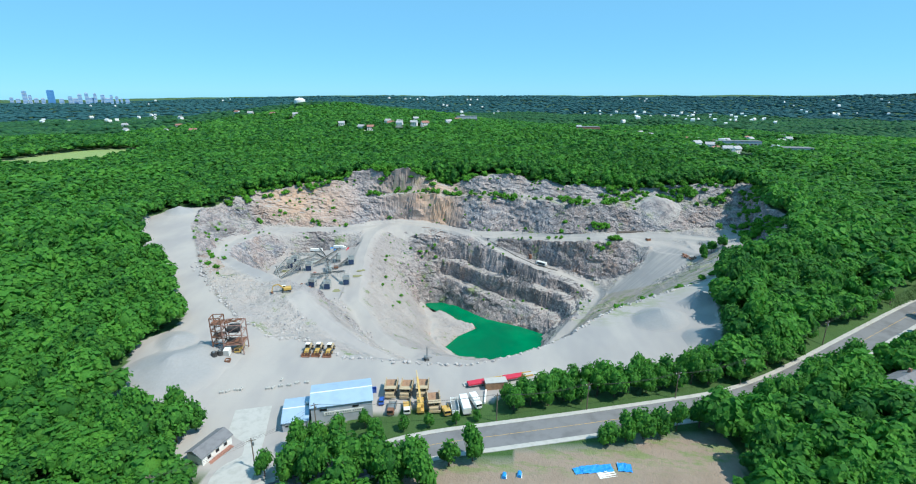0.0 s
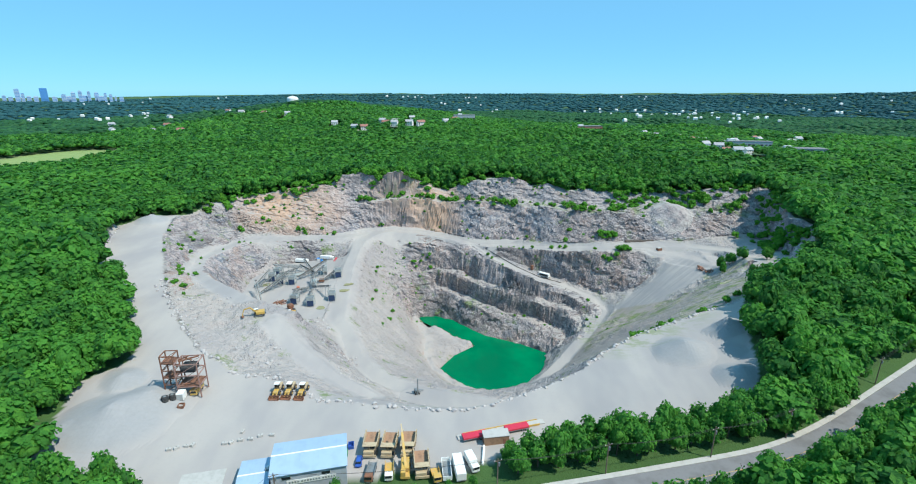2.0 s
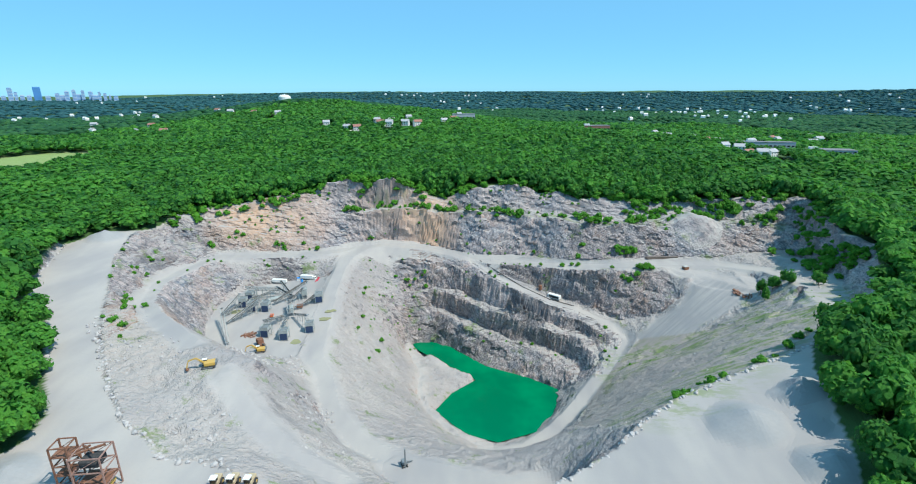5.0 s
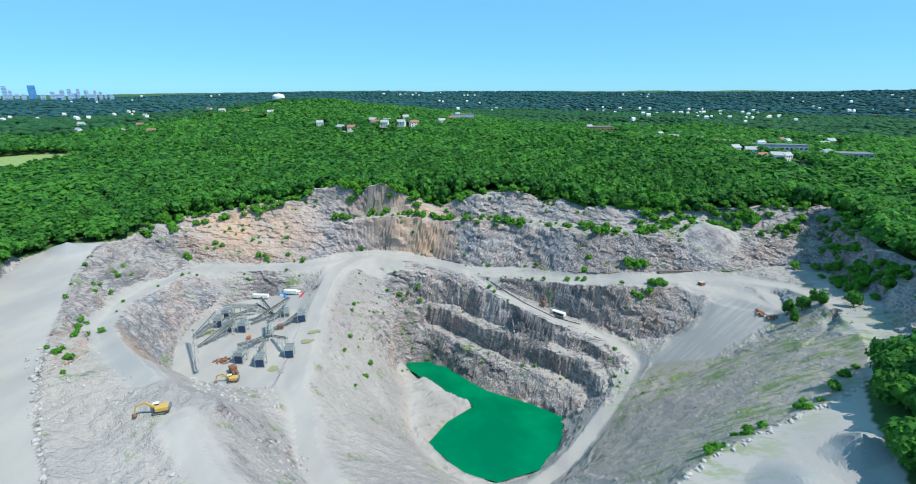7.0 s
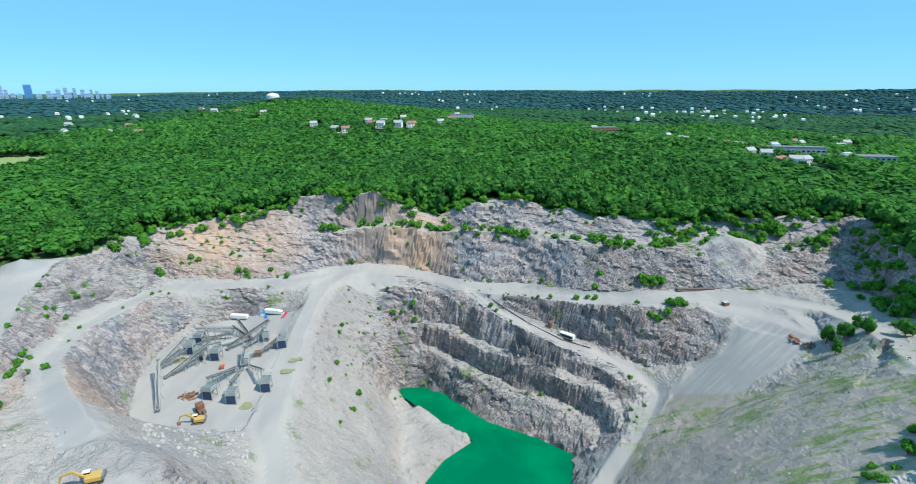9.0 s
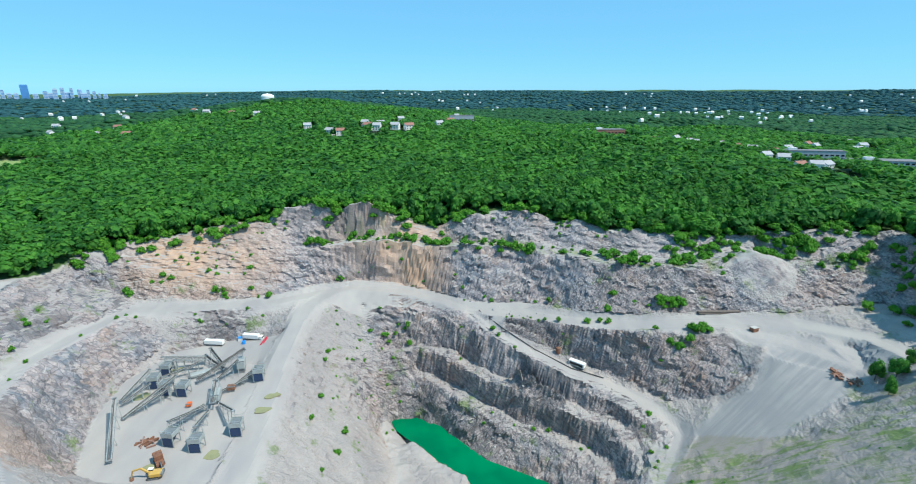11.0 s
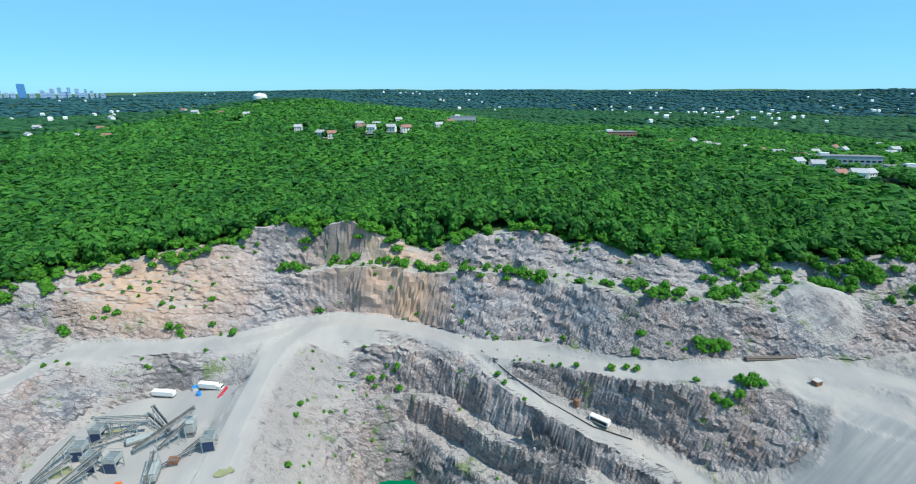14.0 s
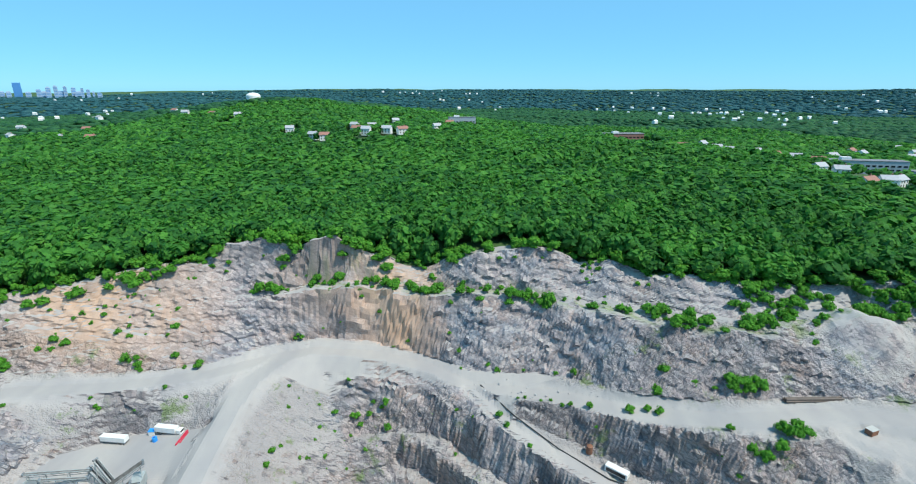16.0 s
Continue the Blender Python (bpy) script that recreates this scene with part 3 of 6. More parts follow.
warm = np.clip(1.3 - np.hypot((x + 150) / 45, (y - 440) / 30), 0, 1) + 0.8 * np.clip(1.2 - np.hypot((x + 22) / 22, (y - 450) / 25), 0, 1) + 0.5 * np.clip(1.2 - np.hypot((x + 40) / 45, (y - 455) / 12), 0, 1) + 0.6 * np.clip(1.3 - np.hypot((x + 140) / 35, (y - 262) / 45), 0, 1)
sand = np.clip(1 - near(BEACH, x, y)[0] / 9, 0, 1) + np.clip(1 - near([(-26, 378), (-5, 359), (7, 351)], x, y)[0] / 9, 0, 1) + np.clip(1 - near([(205, 360), (212, 380)], x, y)[0] / 14, 0, 1)
warm = np.clip(warm + 0.45 * sand , 0, 1)
white_heap = np.clip(2 - 2 * np.hypot(x - 168, (y - 420) * 1.1) / 20, 0, 1)
road = np.clip(road + sand + 0.95 * fan + 0.7 * level + white_heap, 0, 1)
n0, n1 = z.shape
idx = np.arange(n0 * n1).reshape(n0, n1)
faces = np.stack([idx[:-1, :-1], idx[:-1, 1:], idx[1:, 1:], idx[1:, :-1]], -1).reshape(-1, 4)
me = mesh_from("ground", np.stack([px, py, pz], -1).reshape(-1, 3), faces, [GROUND])
for name, a in (("road", road), ("wood", wood), ("grass", grass), ("warm", warm), ("rock", np.maximum(rocky, 0.55 * rough * soft * ~slope_east * (1 - fan)) * (1 - white_heap)), ("heap", heap), ("earth", lot * 1.0 + 0.42 * slope_east), ("fan", fan), ("meadow", lea)):
    point_attr(me, name, a)
ground = tagged(new("ground", me), "pale grey quarry pit with benched rock walls", "ground", kind="structure")


def top(x, y):
    """Finished ground at a plan point, heaps included."""
    i, j = min(np.searchsorted(ax, x), len(ax) - 1), min(np.searchsorted(ay, y), len(ay) - 1)
    return float(min(pz[j, i], pz[j - 1, i - 1], pz[j, i - 1], pz[j - 1, i]))


# pond
bm = B()
f = bm.faces.new([bm.verts.new((12 + (a - 12) * 1.06, 345 + (b - 345) * 1.06, -67)) for a, b in POND])
if f.normal.z < 0:
    f.normal_flip()
bmesh.ops.triangulate(bm, faces=bm.faces[:])
pond = tagged(link_mesh("water", bm, WATER), "still emerald green quarry pond", "pond", kind="structure")

# ---- woods ----
rng = np.random.default_rng(7)


def ico(sub):
    bm = B()
    bmesh.ops.create_icosphere(bm, subdivisions=sub, radius=1)
    v = np.array([p.co[:] for p in bm.verts])
    f = np.array([[q.index for q in p.verts] for p in bm.faces])
    bm.free()
    return v, f


def crown_shape(sub, leaves, leaf, seed):
    """A broad lobed clump about 1 across as triangles, with leaf sprays standing all over it; also a tone for each
    point, darker in the hollows as shade would fall.
    """
    r = np.random.default_rng(seed)
    v, f = ico(sub)
    lobes = r.normal(size=(9, 3))
    lobes[:, 2] = np.abs(lobes[:, 2]) * 0.9 - 0.2
    lobes /= np.linalg.norm(lobes, axis=1)[:, None]
    size = r.uniform(0.7, 1.0, 9)

    def swell(d):
        return np.max(np.clip(d @ lobes.T, 0, 1) ** 5 * size, axis=1)

    # shade painted into the tone: dark hollows and undersides, light lobes and tops
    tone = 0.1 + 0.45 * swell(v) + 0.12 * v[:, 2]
    v = v * (0.36 + 0.15 * swell(v) + 0.03 * r.normal(size=len(v)))[:, None]
    if leaves:
        d = r.normal(size=(leaves, 3))
        d[:, 2] = np.where(d[:, 2] < -0.5, -d[:, 2], d[:, 2])
        d /= np.linalg.norm(d, axis=1)[:, None]
        g = swell(d)
        c = d * ((0.37 + 0.15 * g) * r.uniform(0.94, 1.16, leaves))[:, None]
        n = d + r.normal(scale=0.42, size=(leaves, 3)) + np.array([0, 0, 0.45])
        n /= np.linalg.norm(n, axis=1)[:, None]
        t = np.cross(n, r.normal(size=(leaves, 3)))
        t /= np.linalg.norm(t, axis=1)[:, None]
        b = np.cross(n, t)
        s = leaf * r.uniform(0.6, 1.4, (leaves, 1))
        q = np.stack([c - t * s, c + b * s * 0.75, c + t * s, c - b * s * 0.75], 1).reshape(-1, 3)
        i = np.arange(leaves)[:, None] * 4 + len(v)
        f = np.vstack([f, np.hstack([i, i + 1, i + 2]), np.hstack([i, i + 2, i + 3])])
        # sprays on lobes painted lighter than those in hollows, besides random tone
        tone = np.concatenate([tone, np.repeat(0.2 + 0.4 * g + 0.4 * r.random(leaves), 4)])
        v = np.vstack([v, q])
    v[:, 2] = np.where(v[:, 2] < 0, v[:, 2] * 0.6, v[:, 2] * 0.95)
    v[:, 2] -= v[:, 2].min()
    return v, f, tone


def canopy(name, places, shapes, mat, label):
    """Many crowns as one mesh. places: x, y, foot height, width, crown height, tone."""
    vs, fs, ts, base = [], [], [], 0
    pick = rng.integers(0, len(shapes), len(places))
    for k, (v, f, tone) in enumerate(shapes):
        p = places[pick == k]
        if not len(p):
            continue
        a = rng.uniform(0, 2 * math.pi, len(p))
        c, s = np.cos(a)[:, None], np.sin(a)[:, None]
        w = np.stack([(v[:, 0] * c - v[:, 1] * s) * p[:, 3:4] + p[:, 0:1], (v[:, 0] * s + v[:, 1] * c) * p[:, 3:4] + p[:, 1:2], v[:, 2] * p[:, 4:5] + p[:, 2:3]], -1)
        vs.append(w.reshape(-1, 3))
        fs.append((f[None] + base + (np.arange(len(p)) * len(v))[:, None, None]).reshape(-1, 3))
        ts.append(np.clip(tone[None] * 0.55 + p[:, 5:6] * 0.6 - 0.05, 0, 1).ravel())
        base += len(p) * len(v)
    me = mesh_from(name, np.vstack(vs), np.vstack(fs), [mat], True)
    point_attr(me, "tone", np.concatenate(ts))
    return tagged(new(name, me), label, "woods", kind="stuff")


FIELDS = [(-508, 650, 82, 84), (31, 600, 15, 5), (170, 690, 12, 6), (90, 1010, 30, 14), (-10, 640, 7, 4)]
HOUSE_SITES = [(-554, 944), (-568, 1015), (-621, 1121), (-450, 1085), (-395, 1065), (-208, 876), (-164, 824), (-145, 804), (-131, 900), (-110, 910), (-120, 860), (-90, 1000), (-78, 823), (-60, 823), (-100, 812), (-23, 893), (-8, 960), (295, 834), (302, 813), (310, 784), (322, 770), (275, 740), (338, 764), (340, 733), (408, 775), (360, 729), (302, 646), (316, 640), (298, 590), (312, 590), (327, 598), (248, 783), (458, 798), (490, 770), (470, 830), (520, 800), (540, 850), (-480, 900), (-640, 960), (-700, 1050), (-520, 1180), (-330, 1010), (150, 151)]
BIG_SITES = [(10, 1000, 40, 14, 12), (372, 690, 70, 12, 10), (214, 880, 50, 16, 10), (420, 650, 60, 18, 8)]


VERGE = [(-60, 100), (-62, 142), (-40, 152), (0, 155), (12, 162), (60, 172), (96, 174), (96, 152), (60, 140), (0, 128), (-20, 118), (-40, 112)]


def scatter(step, r0, r1, jitter=0.42):
    """Jittered plan points in the fan that the walk looks over, between two distances from its line."""
    g = np.arange(-r1, r1, step)
    x, y = np.meshgrid(g, np.arange(-120, 250 + r1, step))
    x, y = x.ravel() + rng.uniform(-jitter, jitter, x.size) * step, y.ravel() + rng.uniform(-jitter, jitter, y.size) * step
    d = np.hypot(x, y - np.clip(y, 0, 240))
    seen = (np.abs(x) < 1.08 * (y + 55)) & (d >= r0) & (d < r1)
    x, y = x[seen], y[seen]
    ok = ~inside(CLEAR, x, y)
    ok &= near(STREET, x, y)[0] > 10.5
    for fx, fy, a, b in FIELDS:
        ok &= ((x - fx) / a) ** 2 + ((y - fy) / b) ** 2 > 1
    for hx, hy in HOUSE_SITES:
        ok &= ~((np.abs(x - hx) < 9) & (y - hy < 9) & (y - hy > (-62 if hy > 300 else -16)))
    for hx, hy, a, b, _ in BIG_SITES:
        ok &= ~((np.abs(x - hx) < a / 2 + 4) & (y - hy < b / 2 + 4) & (y - hy > -b / 2 - 60))
    ok &= ~inside(LOT, x, y)
    ok &= ~inside(VERGE, x, y)
    ok &= ~((np.abs(x + 81) < 9) & (np.abs(y - 127) < 10))
    return x[ok], y[ok]


def places(x, y, w0, w1, h0, h1, sink):
    n = len(x)
    w = rng.uniform(w0, w1, n)
    h = rng.uniform(h0, h1, n) * (0.85 + 0.2 * wave(x, y, 60, 31))
    tone = np.clip(0.5 + 0.3 * wave(x, y, 45, 32) + 0.25 * wave(x, y, 170, 33) + 0.4 * rng.normal(size=n), -0.3, 1.2)
    return np.stack([x, y, height(x, y) + sink, w, h, tone], 1)


def clumped(n, sub, leaves, leaf, seed):
    """A crown of several leafy clumps, uneven in outline, about 1 across and 1 high."""
    r = np.random.default_rng(seed + 500)
    vs, fs, ts, base = [], [], [], 0
    for k in range(n):
        v, f, t = crown_shape(sub, leaves, leaf, seed * 31 + k)
        a, d = 2.4 * k + r.uniform(-0.4, 0.4), 0.0 if k == 0 else r.uniform(0.2, 0.33)
        s = 0.72 if k == 0 else r.uniform(0.42, 0.62)
        lift = 0.22 if k == 0 else r.uniform(0.0, 0.36)
        v = v * s + np.array([d * math.cos(a), d * math.sin(a), lift])
        vs.append(v), fs.append(f + base), ts.append(np.clip(t + r.uniform(-0.2, 0.2), 0, 1))
        base += len(v)
    v = np.vstack(vs)
    v[:, 2] /= v[:, 2].max()
    return v, np.vstack(fs), np.concatenate(ts)


NEAR_SHAPES = [clumped(7, 1, 58, 0.12, s) for s in range(8)]
NEXT_SHAPES = [clumped(5, 1, 24, 0.18, s + 10) for s in range(8)]
MID_SHAPES = [clumped(3, 1, 12, 0.26, s + 20) for s in range(8)]
MID_FAR = [clumped(2, 1, 6, 0.3, s + 30) for s in range(8)]
FAR_SHAPES = [crown_shape(1, 0, 0.1, s + 40) for s in range(8)]
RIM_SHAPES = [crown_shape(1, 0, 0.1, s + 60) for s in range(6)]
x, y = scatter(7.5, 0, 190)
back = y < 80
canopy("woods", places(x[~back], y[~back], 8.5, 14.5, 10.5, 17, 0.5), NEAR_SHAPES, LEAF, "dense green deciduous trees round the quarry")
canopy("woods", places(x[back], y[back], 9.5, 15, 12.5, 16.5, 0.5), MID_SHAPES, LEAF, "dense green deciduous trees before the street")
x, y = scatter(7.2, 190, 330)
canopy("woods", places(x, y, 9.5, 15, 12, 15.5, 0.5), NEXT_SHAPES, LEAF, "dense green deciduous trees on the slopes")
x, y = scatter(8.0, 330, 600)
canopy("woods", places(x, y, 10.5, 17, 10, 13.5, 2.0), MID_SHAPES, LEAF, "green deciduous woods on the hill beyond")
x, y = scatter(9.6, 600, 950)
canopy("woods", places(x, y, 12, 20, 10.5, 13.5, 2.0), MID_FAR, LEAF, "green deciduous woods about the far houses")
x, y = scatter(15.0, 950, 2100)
canopy("woods", places(x, y, 18, 28, 11, 15, 1), FAR_SHAPES, LEAF_FAR, "far green treetops with slight haze painted into their colour")
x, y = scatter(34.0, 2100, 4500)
canopy("woods", places(x, y, 30, 56, 9, 15, -1), RIM_SHAPES, LEAF_RIM, "distant woods on the plain with haze painted into their colour")

# ---- paints and stuff for the things ----
STEEL_BLUE = worn("pale blue metal roof", (0.42, 0.55, 0.70), (0.30, 0.40, 0.52), 0.25, 0.45, 0.2, 0.4)
WALL_GREY = worn("grey painted wall", (0.42, 0.45, 0.50), (0.30, 0.32, 0.35), 0.3, 0.8, 0, 0.5)
WHITE = worn("white paint", (0.80, 0.80, 0.78), (0.62, 0.60, 0.57), 0.5, 0.6, 0, 0.4)
GLASS = material("dark window glass", (0.02, 0.025, 0.03), 0.08)
YELLOW = worn("yellow machine paint", (0.58, 0.36, 0.08), (0.38, 0.31, 0.22), 0.8, 0.5, 0, 0.5)
TAN = worn("faded tan paint", (0.50, 0.40, 0.26), (0.32, 0.23, 0.15), 0.8, 0.6, 0, 0.6)
RUST = worn("rusted steel", (0.27, 0.13, 0.08), (0.12, 0.06, 0.045), 0.9, 0.85, 0.2, 0.8)
FADED = worn("faded red-brown steel", (0.36, 0.22, 0.18), (0.20, 0.10, 0.08), 0.9, 0.8, 0.1, 0.7)
DARK_STEEL = worn("dark weathered steel", (0.13, 0.11, 0.10), (0.22, 0.17, 0.14), 0.7, 0.7, 0.3, 0.6)
ROOF_PALE = worn("pale grey house roof", (0.42, 0.42, 0.44), (0.30, 0.30, 0.32), 0.5, 0.9)
BED = worn("rusty dump body lining", (0.36, 0.22, 0.14), (0.20, 0.12, 0.08), 0.7, 0.8, 0.1, 0.7)
RED = worn("crimson tarpaulin", (0.58, 0.03, 0.07), (0.40, 0.03, 0.05), 0.5, 0.6, 0, 0.4)
RUBBER = worn("dusty rubber", (0.035, 0.035, 0.037), (0.11, 0.105, 0.10), 1.5, 0.9)
IRON = worn("grey plant steel", (0.26, 0.29, 0.31), (0.14, 0.13, 0.12), 0.5, 0.6, 0.4, 0.6)
SAGE = worn("pale grey-green steel", (0.42, 0.46, 0.46), (0.28, 0.27, 0.25), 0.6, 0.6, 0.2, 0.5)
NAVY = worn("dark blue hopper steel", (0.02, 0.05, 0.13), (0.05, 0.06, 0.08), 0.6, 0.6, 0.1, 0.4)
BELT = worn("dusty conveyor belt", (0.13, 0.125, 0.12), (0.30, 0.29, 0.28), 0.7, 0.9, 0, 0.7)
BLUE = worn("blue paint", (0.03, 0.10, 0.42), (0.02, 0.05, 0.2), 0.8, 0.5)
BLUE_TARP = worn("bright blue tarpaulin", (0.03, 0.30, 0.80), (0.02, 0.2, 0.6), 0.9, 0.5)
BROWN = worn("brown timber cladding", (0.30, 0.18, 0.11), (0.18, 0.11, 0.07), 1.0, 0.8)
TIMBER = worn("weathered pole timber", (0.20, 0.15, 0.11), (0.10, 0.08, 0.06), 1.2, 0.9)
SHINGLE = worn("grey roof shingles", (0.20, 0.20, 0.215), (0.12, 0.12, 0.13), 0.6, 0.9)
ROOF_RED = worn("brown red roof", (0.34, 0.17, 0.13), (0.22, 0.11, 0.09), 0.6, 0.9)
CONCRETE = worn("concrete", (0.46, 0.45, 0.43), (0.34, 0.33, 0.31), 0.5, 0.9, 0, 0.6, 0.02)
STONE = worn("quarried stone", (0.46, 0.43, 0.42), (0.24, 0.24, 0.27), 0.5, 0.95, 0, 0.8, 0.1)
ORANGE = worn("orange paint", (0.75, 0.14, 0.02), (0.4, 0.1, 0.03), 0.8, 0.5)
GREEN_BIN = worn("green paint", (0.03, 0.25, 0.09), (0.02, 0.12, 0.05), 0.8, 0.5)
SOIL = worn("bare brown soil", (0.30, 0.235, 0.19), (0.20, 0.155, 0.125), 0.15, 0.95, 0, 0.7)
SLATE_BLUE = worn("blue-grey tower glass", (0.10, 0.28, 0.58), (0.08, 0.22, 0.46), 0.02, 0.35)
TOWER_PALE = worn("pale blue-grey tower stone", (0.42, 0.53, 0.66), (0.32, 0.42, 0.55), 0.02, 0.7)


def put(ob, x, y, turn=0.0, z=None, lift=0.0):
    ob.matrix_world = pose(x, y, (top(x, y) if z is None else z) + lift, 0, 0, turn)
    return ob


def wheel(parent, x, y, r, w, mat=None):
    t = part("wheel", tube(B(), (x - w / 2, y, r), (x + w / 2, y, r), r, n=14), RUBBER, parent)
    part("rim", tube(B(), (x - w / 2 - 0.02, y, r), (x + w / 2 + 0.02, y, r), r * 0.5, n=10), mat or YELLOW, t)


# ---- shed and yard buildings ----
def gable(bm, sx, sy, z0, z1, over=0.4, thick=0.18):
    """A low pitched roof of two slabs, ridge along x."""
    for s in (-1, 1):
        a = [(-sx / 2 - over, 0, z1), (sx / 2 + over, 0, z1), (sx / 2 + over, s * (sy / 2 + over), z0), (-sx / 2 - over, s * (sy / 2 + over), z0)]
        lo, hi = [bm.verts.new(p) for p in a], [bm.verts.new((p[0], p[1], p[2] + thick)) for p in a]
        bm.faces.new(hi), bm.faces.new(lo[::-1])
        for i in range(4):
            j = (i + 1) % 4
            bm.faces.new((lo[i], lo[j], hi[j], hi[i]))
    bmesh.ops.recalc_face_normals(bm, faces=bm.faces[:])
    return bm


def shed(label, sx, sy, h, ridge, windows):
    ob = thing("shed", label, "building")
    part("wall", box(B(), 0, 0, -0.6, sx, sy, h + 0.6), WALL_GREY, ob)
    for s in (-1, 1):
        end = B()
        p = [end.verts.new((s * (sx / 2 - 0.1), -sy / 2, h)), end.verts.new((s * (sx / 2 - 0.1), sy / 2, h)), end.verts.new((s * (sx / 2 - 0.1), 0, ridge))]
        end.faces.new(p if s > 0 else p[::-1])
        part("gable", end, WALL_GREY, ob)
    roof = part("roof", gable(B(), sx, sy, h, ridge), STEEL_BLUE, ob)
    part("ridge_cap", box(B(), 0, 0, ridge + 0.16, sx + 0.8, 0.5, 0.08), WHITE, roof, "white metal ridge cap")
    n = int(sx / 1.2)
    for i in range(n + 1):
        for s in (-1, 1):
            a = -sx / 2 + sx * i / n
            part("seam", bar(B(), (a, s * 0.2, ridge + 0.19), (a, s * (sy / 2 + 0.38), h + 0.2), 0.07), STEEL_BLUE, roof)
    for wx, wz, ww, wh in windows:
        w = part("window", box(B(), wx, -sy / 2 - 0.03, wz, ww + 0.24, 0.1, wh + 0.24), WHITE, ob)
        part("pane", box(B(), wx, -sy / 2 - 0.09, wz + 0.12, ww, 0.06, wh), GLASS, w)
    return ob


main_shed = shed("long grey shed with a pale blue metal roof", 20, 13, 7.0, 8.2, [(-6, 5.2, 2.4, 0.9), (4.5, 5.2, 2.4, 0.9)])
sign = part("sign", box(B(), 0.5, -6.6, 3.6, 13, 0.12, 1.3), WHITE, main_shed, "long white sign board with dark lettering bars")
for i in range(16):
    part("letter_bar", box(B(), -5.2 + 0.75 * i + 0.3 * (i > 3) + 0.3 * (i > 10), -6.68, 4.0, 0.4, 0.06, 0.5), IRON, sign)
put(main_shed, -44.6, 149.2, 13, z=3.0)
wing = shed("low grey shed wing with a pale blue metal roof", 8, 13, 3.6, 4.4, [(-2.6, 1.8, 1.1, 0.8), (-0.6, 1.8, 1.1, 0.8), (2.2, 1.8, 1.1, 0.8)])
put(wing, -59.0, 144.5, 13, z=3.0)
vent = thing("roof_unit", "small grey rooftop ventilation unit", "vent")
part("casing", box(B(), 0, 0, 0, 1.6, 1.2, 1.1, bevel=0.1), IRON, vent)
part("cowl", tube(B(), (0, 0, 1.1), (0, 0, 1.6), 0.4), WHITE, vent)
put(vent, -55.5, 146, 13, z=7.2)

office = thing("office", "small white gatehouse with a grey shingle roof", "building")
part("wall", box(B(), 0, 0, -0.5, 11, 6, 3.4), WHITE, office)
part("roof", gable(B(), 11, 6, 2.9, 4.6, 0.5), SHINGLE, office)
for i in range(3):
    part("window", box(B(), 3 - 3 * i, -3.03, 1.0, 1.2, 0.08, 1.1), GLASS, office)
part("porch", box(B(), 0, -3.9, -0.1, 9, 1.6, 0.25), ROOF_RED, office, "red brick walkway")
put(office, -80.5, 128, 68)


# ---- lorries and machines ----
def haul_truck(label):
    ob = thing("haul_truck", label, "dump truck", "parked haul trucks")
    part("chassis", box(B(), 0, 0, 1.2, 2.0, 8.2, 0.7, bevel=0.1), TAN, ob)
    cab = part("cab", box(B(), -0.8, 3.0, 2.2, 1.7, 1.8, 1.7, bevel=0.12), TAN, ob)
    part("windscreen", box(B(), -0.8, 3.92, 2.9, 1.4, 0.06, 0.8), GLASS, cab)
    part("bonnet", box(B(), 0.3, 4.0, 1.4, 3.2, 1.7, 1.2, bevel=0.15), TAN, ob)
    part("bumper", box(B(), 0, 4.95, 0.8, 4.0, 0.3, 0.7), TAN, ob)
    bed = B()
    out = [(-2.1, -4.4), (2.1, -4.4), (2.1, 2.4), (-2.1, 2.4)]
    prof = [(-4.6, 2.3), (-3.6, 1.9), (2.2, 2.0), (2.6, 4.1)]
    for a, b in zip(prof, prof[1:]):
        d = Vector((0, b[0] - a[0], b[1] - a[1]))
        box(bed, 0, (a[0] + b[0]) / 2, (a[1] + b[1]) / 2 - 0.1, 4.0, d.length, 0.2, (math.degrees(math.atan2(d.z, d.y)), 0, 0))
    b = part("dump_body", bed, BED, ob, "open rusty dump body")
    for s in (-1, 1):
        part("body_side", box(B(), s * 2.1, -0.8, 2.0, 0.22, 6.6, 1.9, (4, 0, 0)), TAN, b)
        for k in range(4):
            part("rib", box(B(), s * 2.27, -3.4 + 1.7 * k, 2.0, 0.16, 0.3, 1.8), TAN, b)
    part("canopy", box(B(), 0, 3.4, 4.05, 4.3, 1.9, 0.16), TAN, b)
    for s in (-1, 1):
        wheel(ob, s * 1.6, 3.0, 1.0, 0.8, TAN)
        wheel(ob, s * 1.5, -2.4, 1.0, 1.2, TAN)
    return ob


truck = put(haul_truck("tan haul truck with an empty rusty dump body"), -29.1, 160.2, 182)
for x, y, a in ((-23.4, 160.0, 178), (-17.6, 160.4, 180), (-13.0, 151.5, 187)):
    copy_thing(truck, pose(x, y, top(x, y), 0, 0, a))


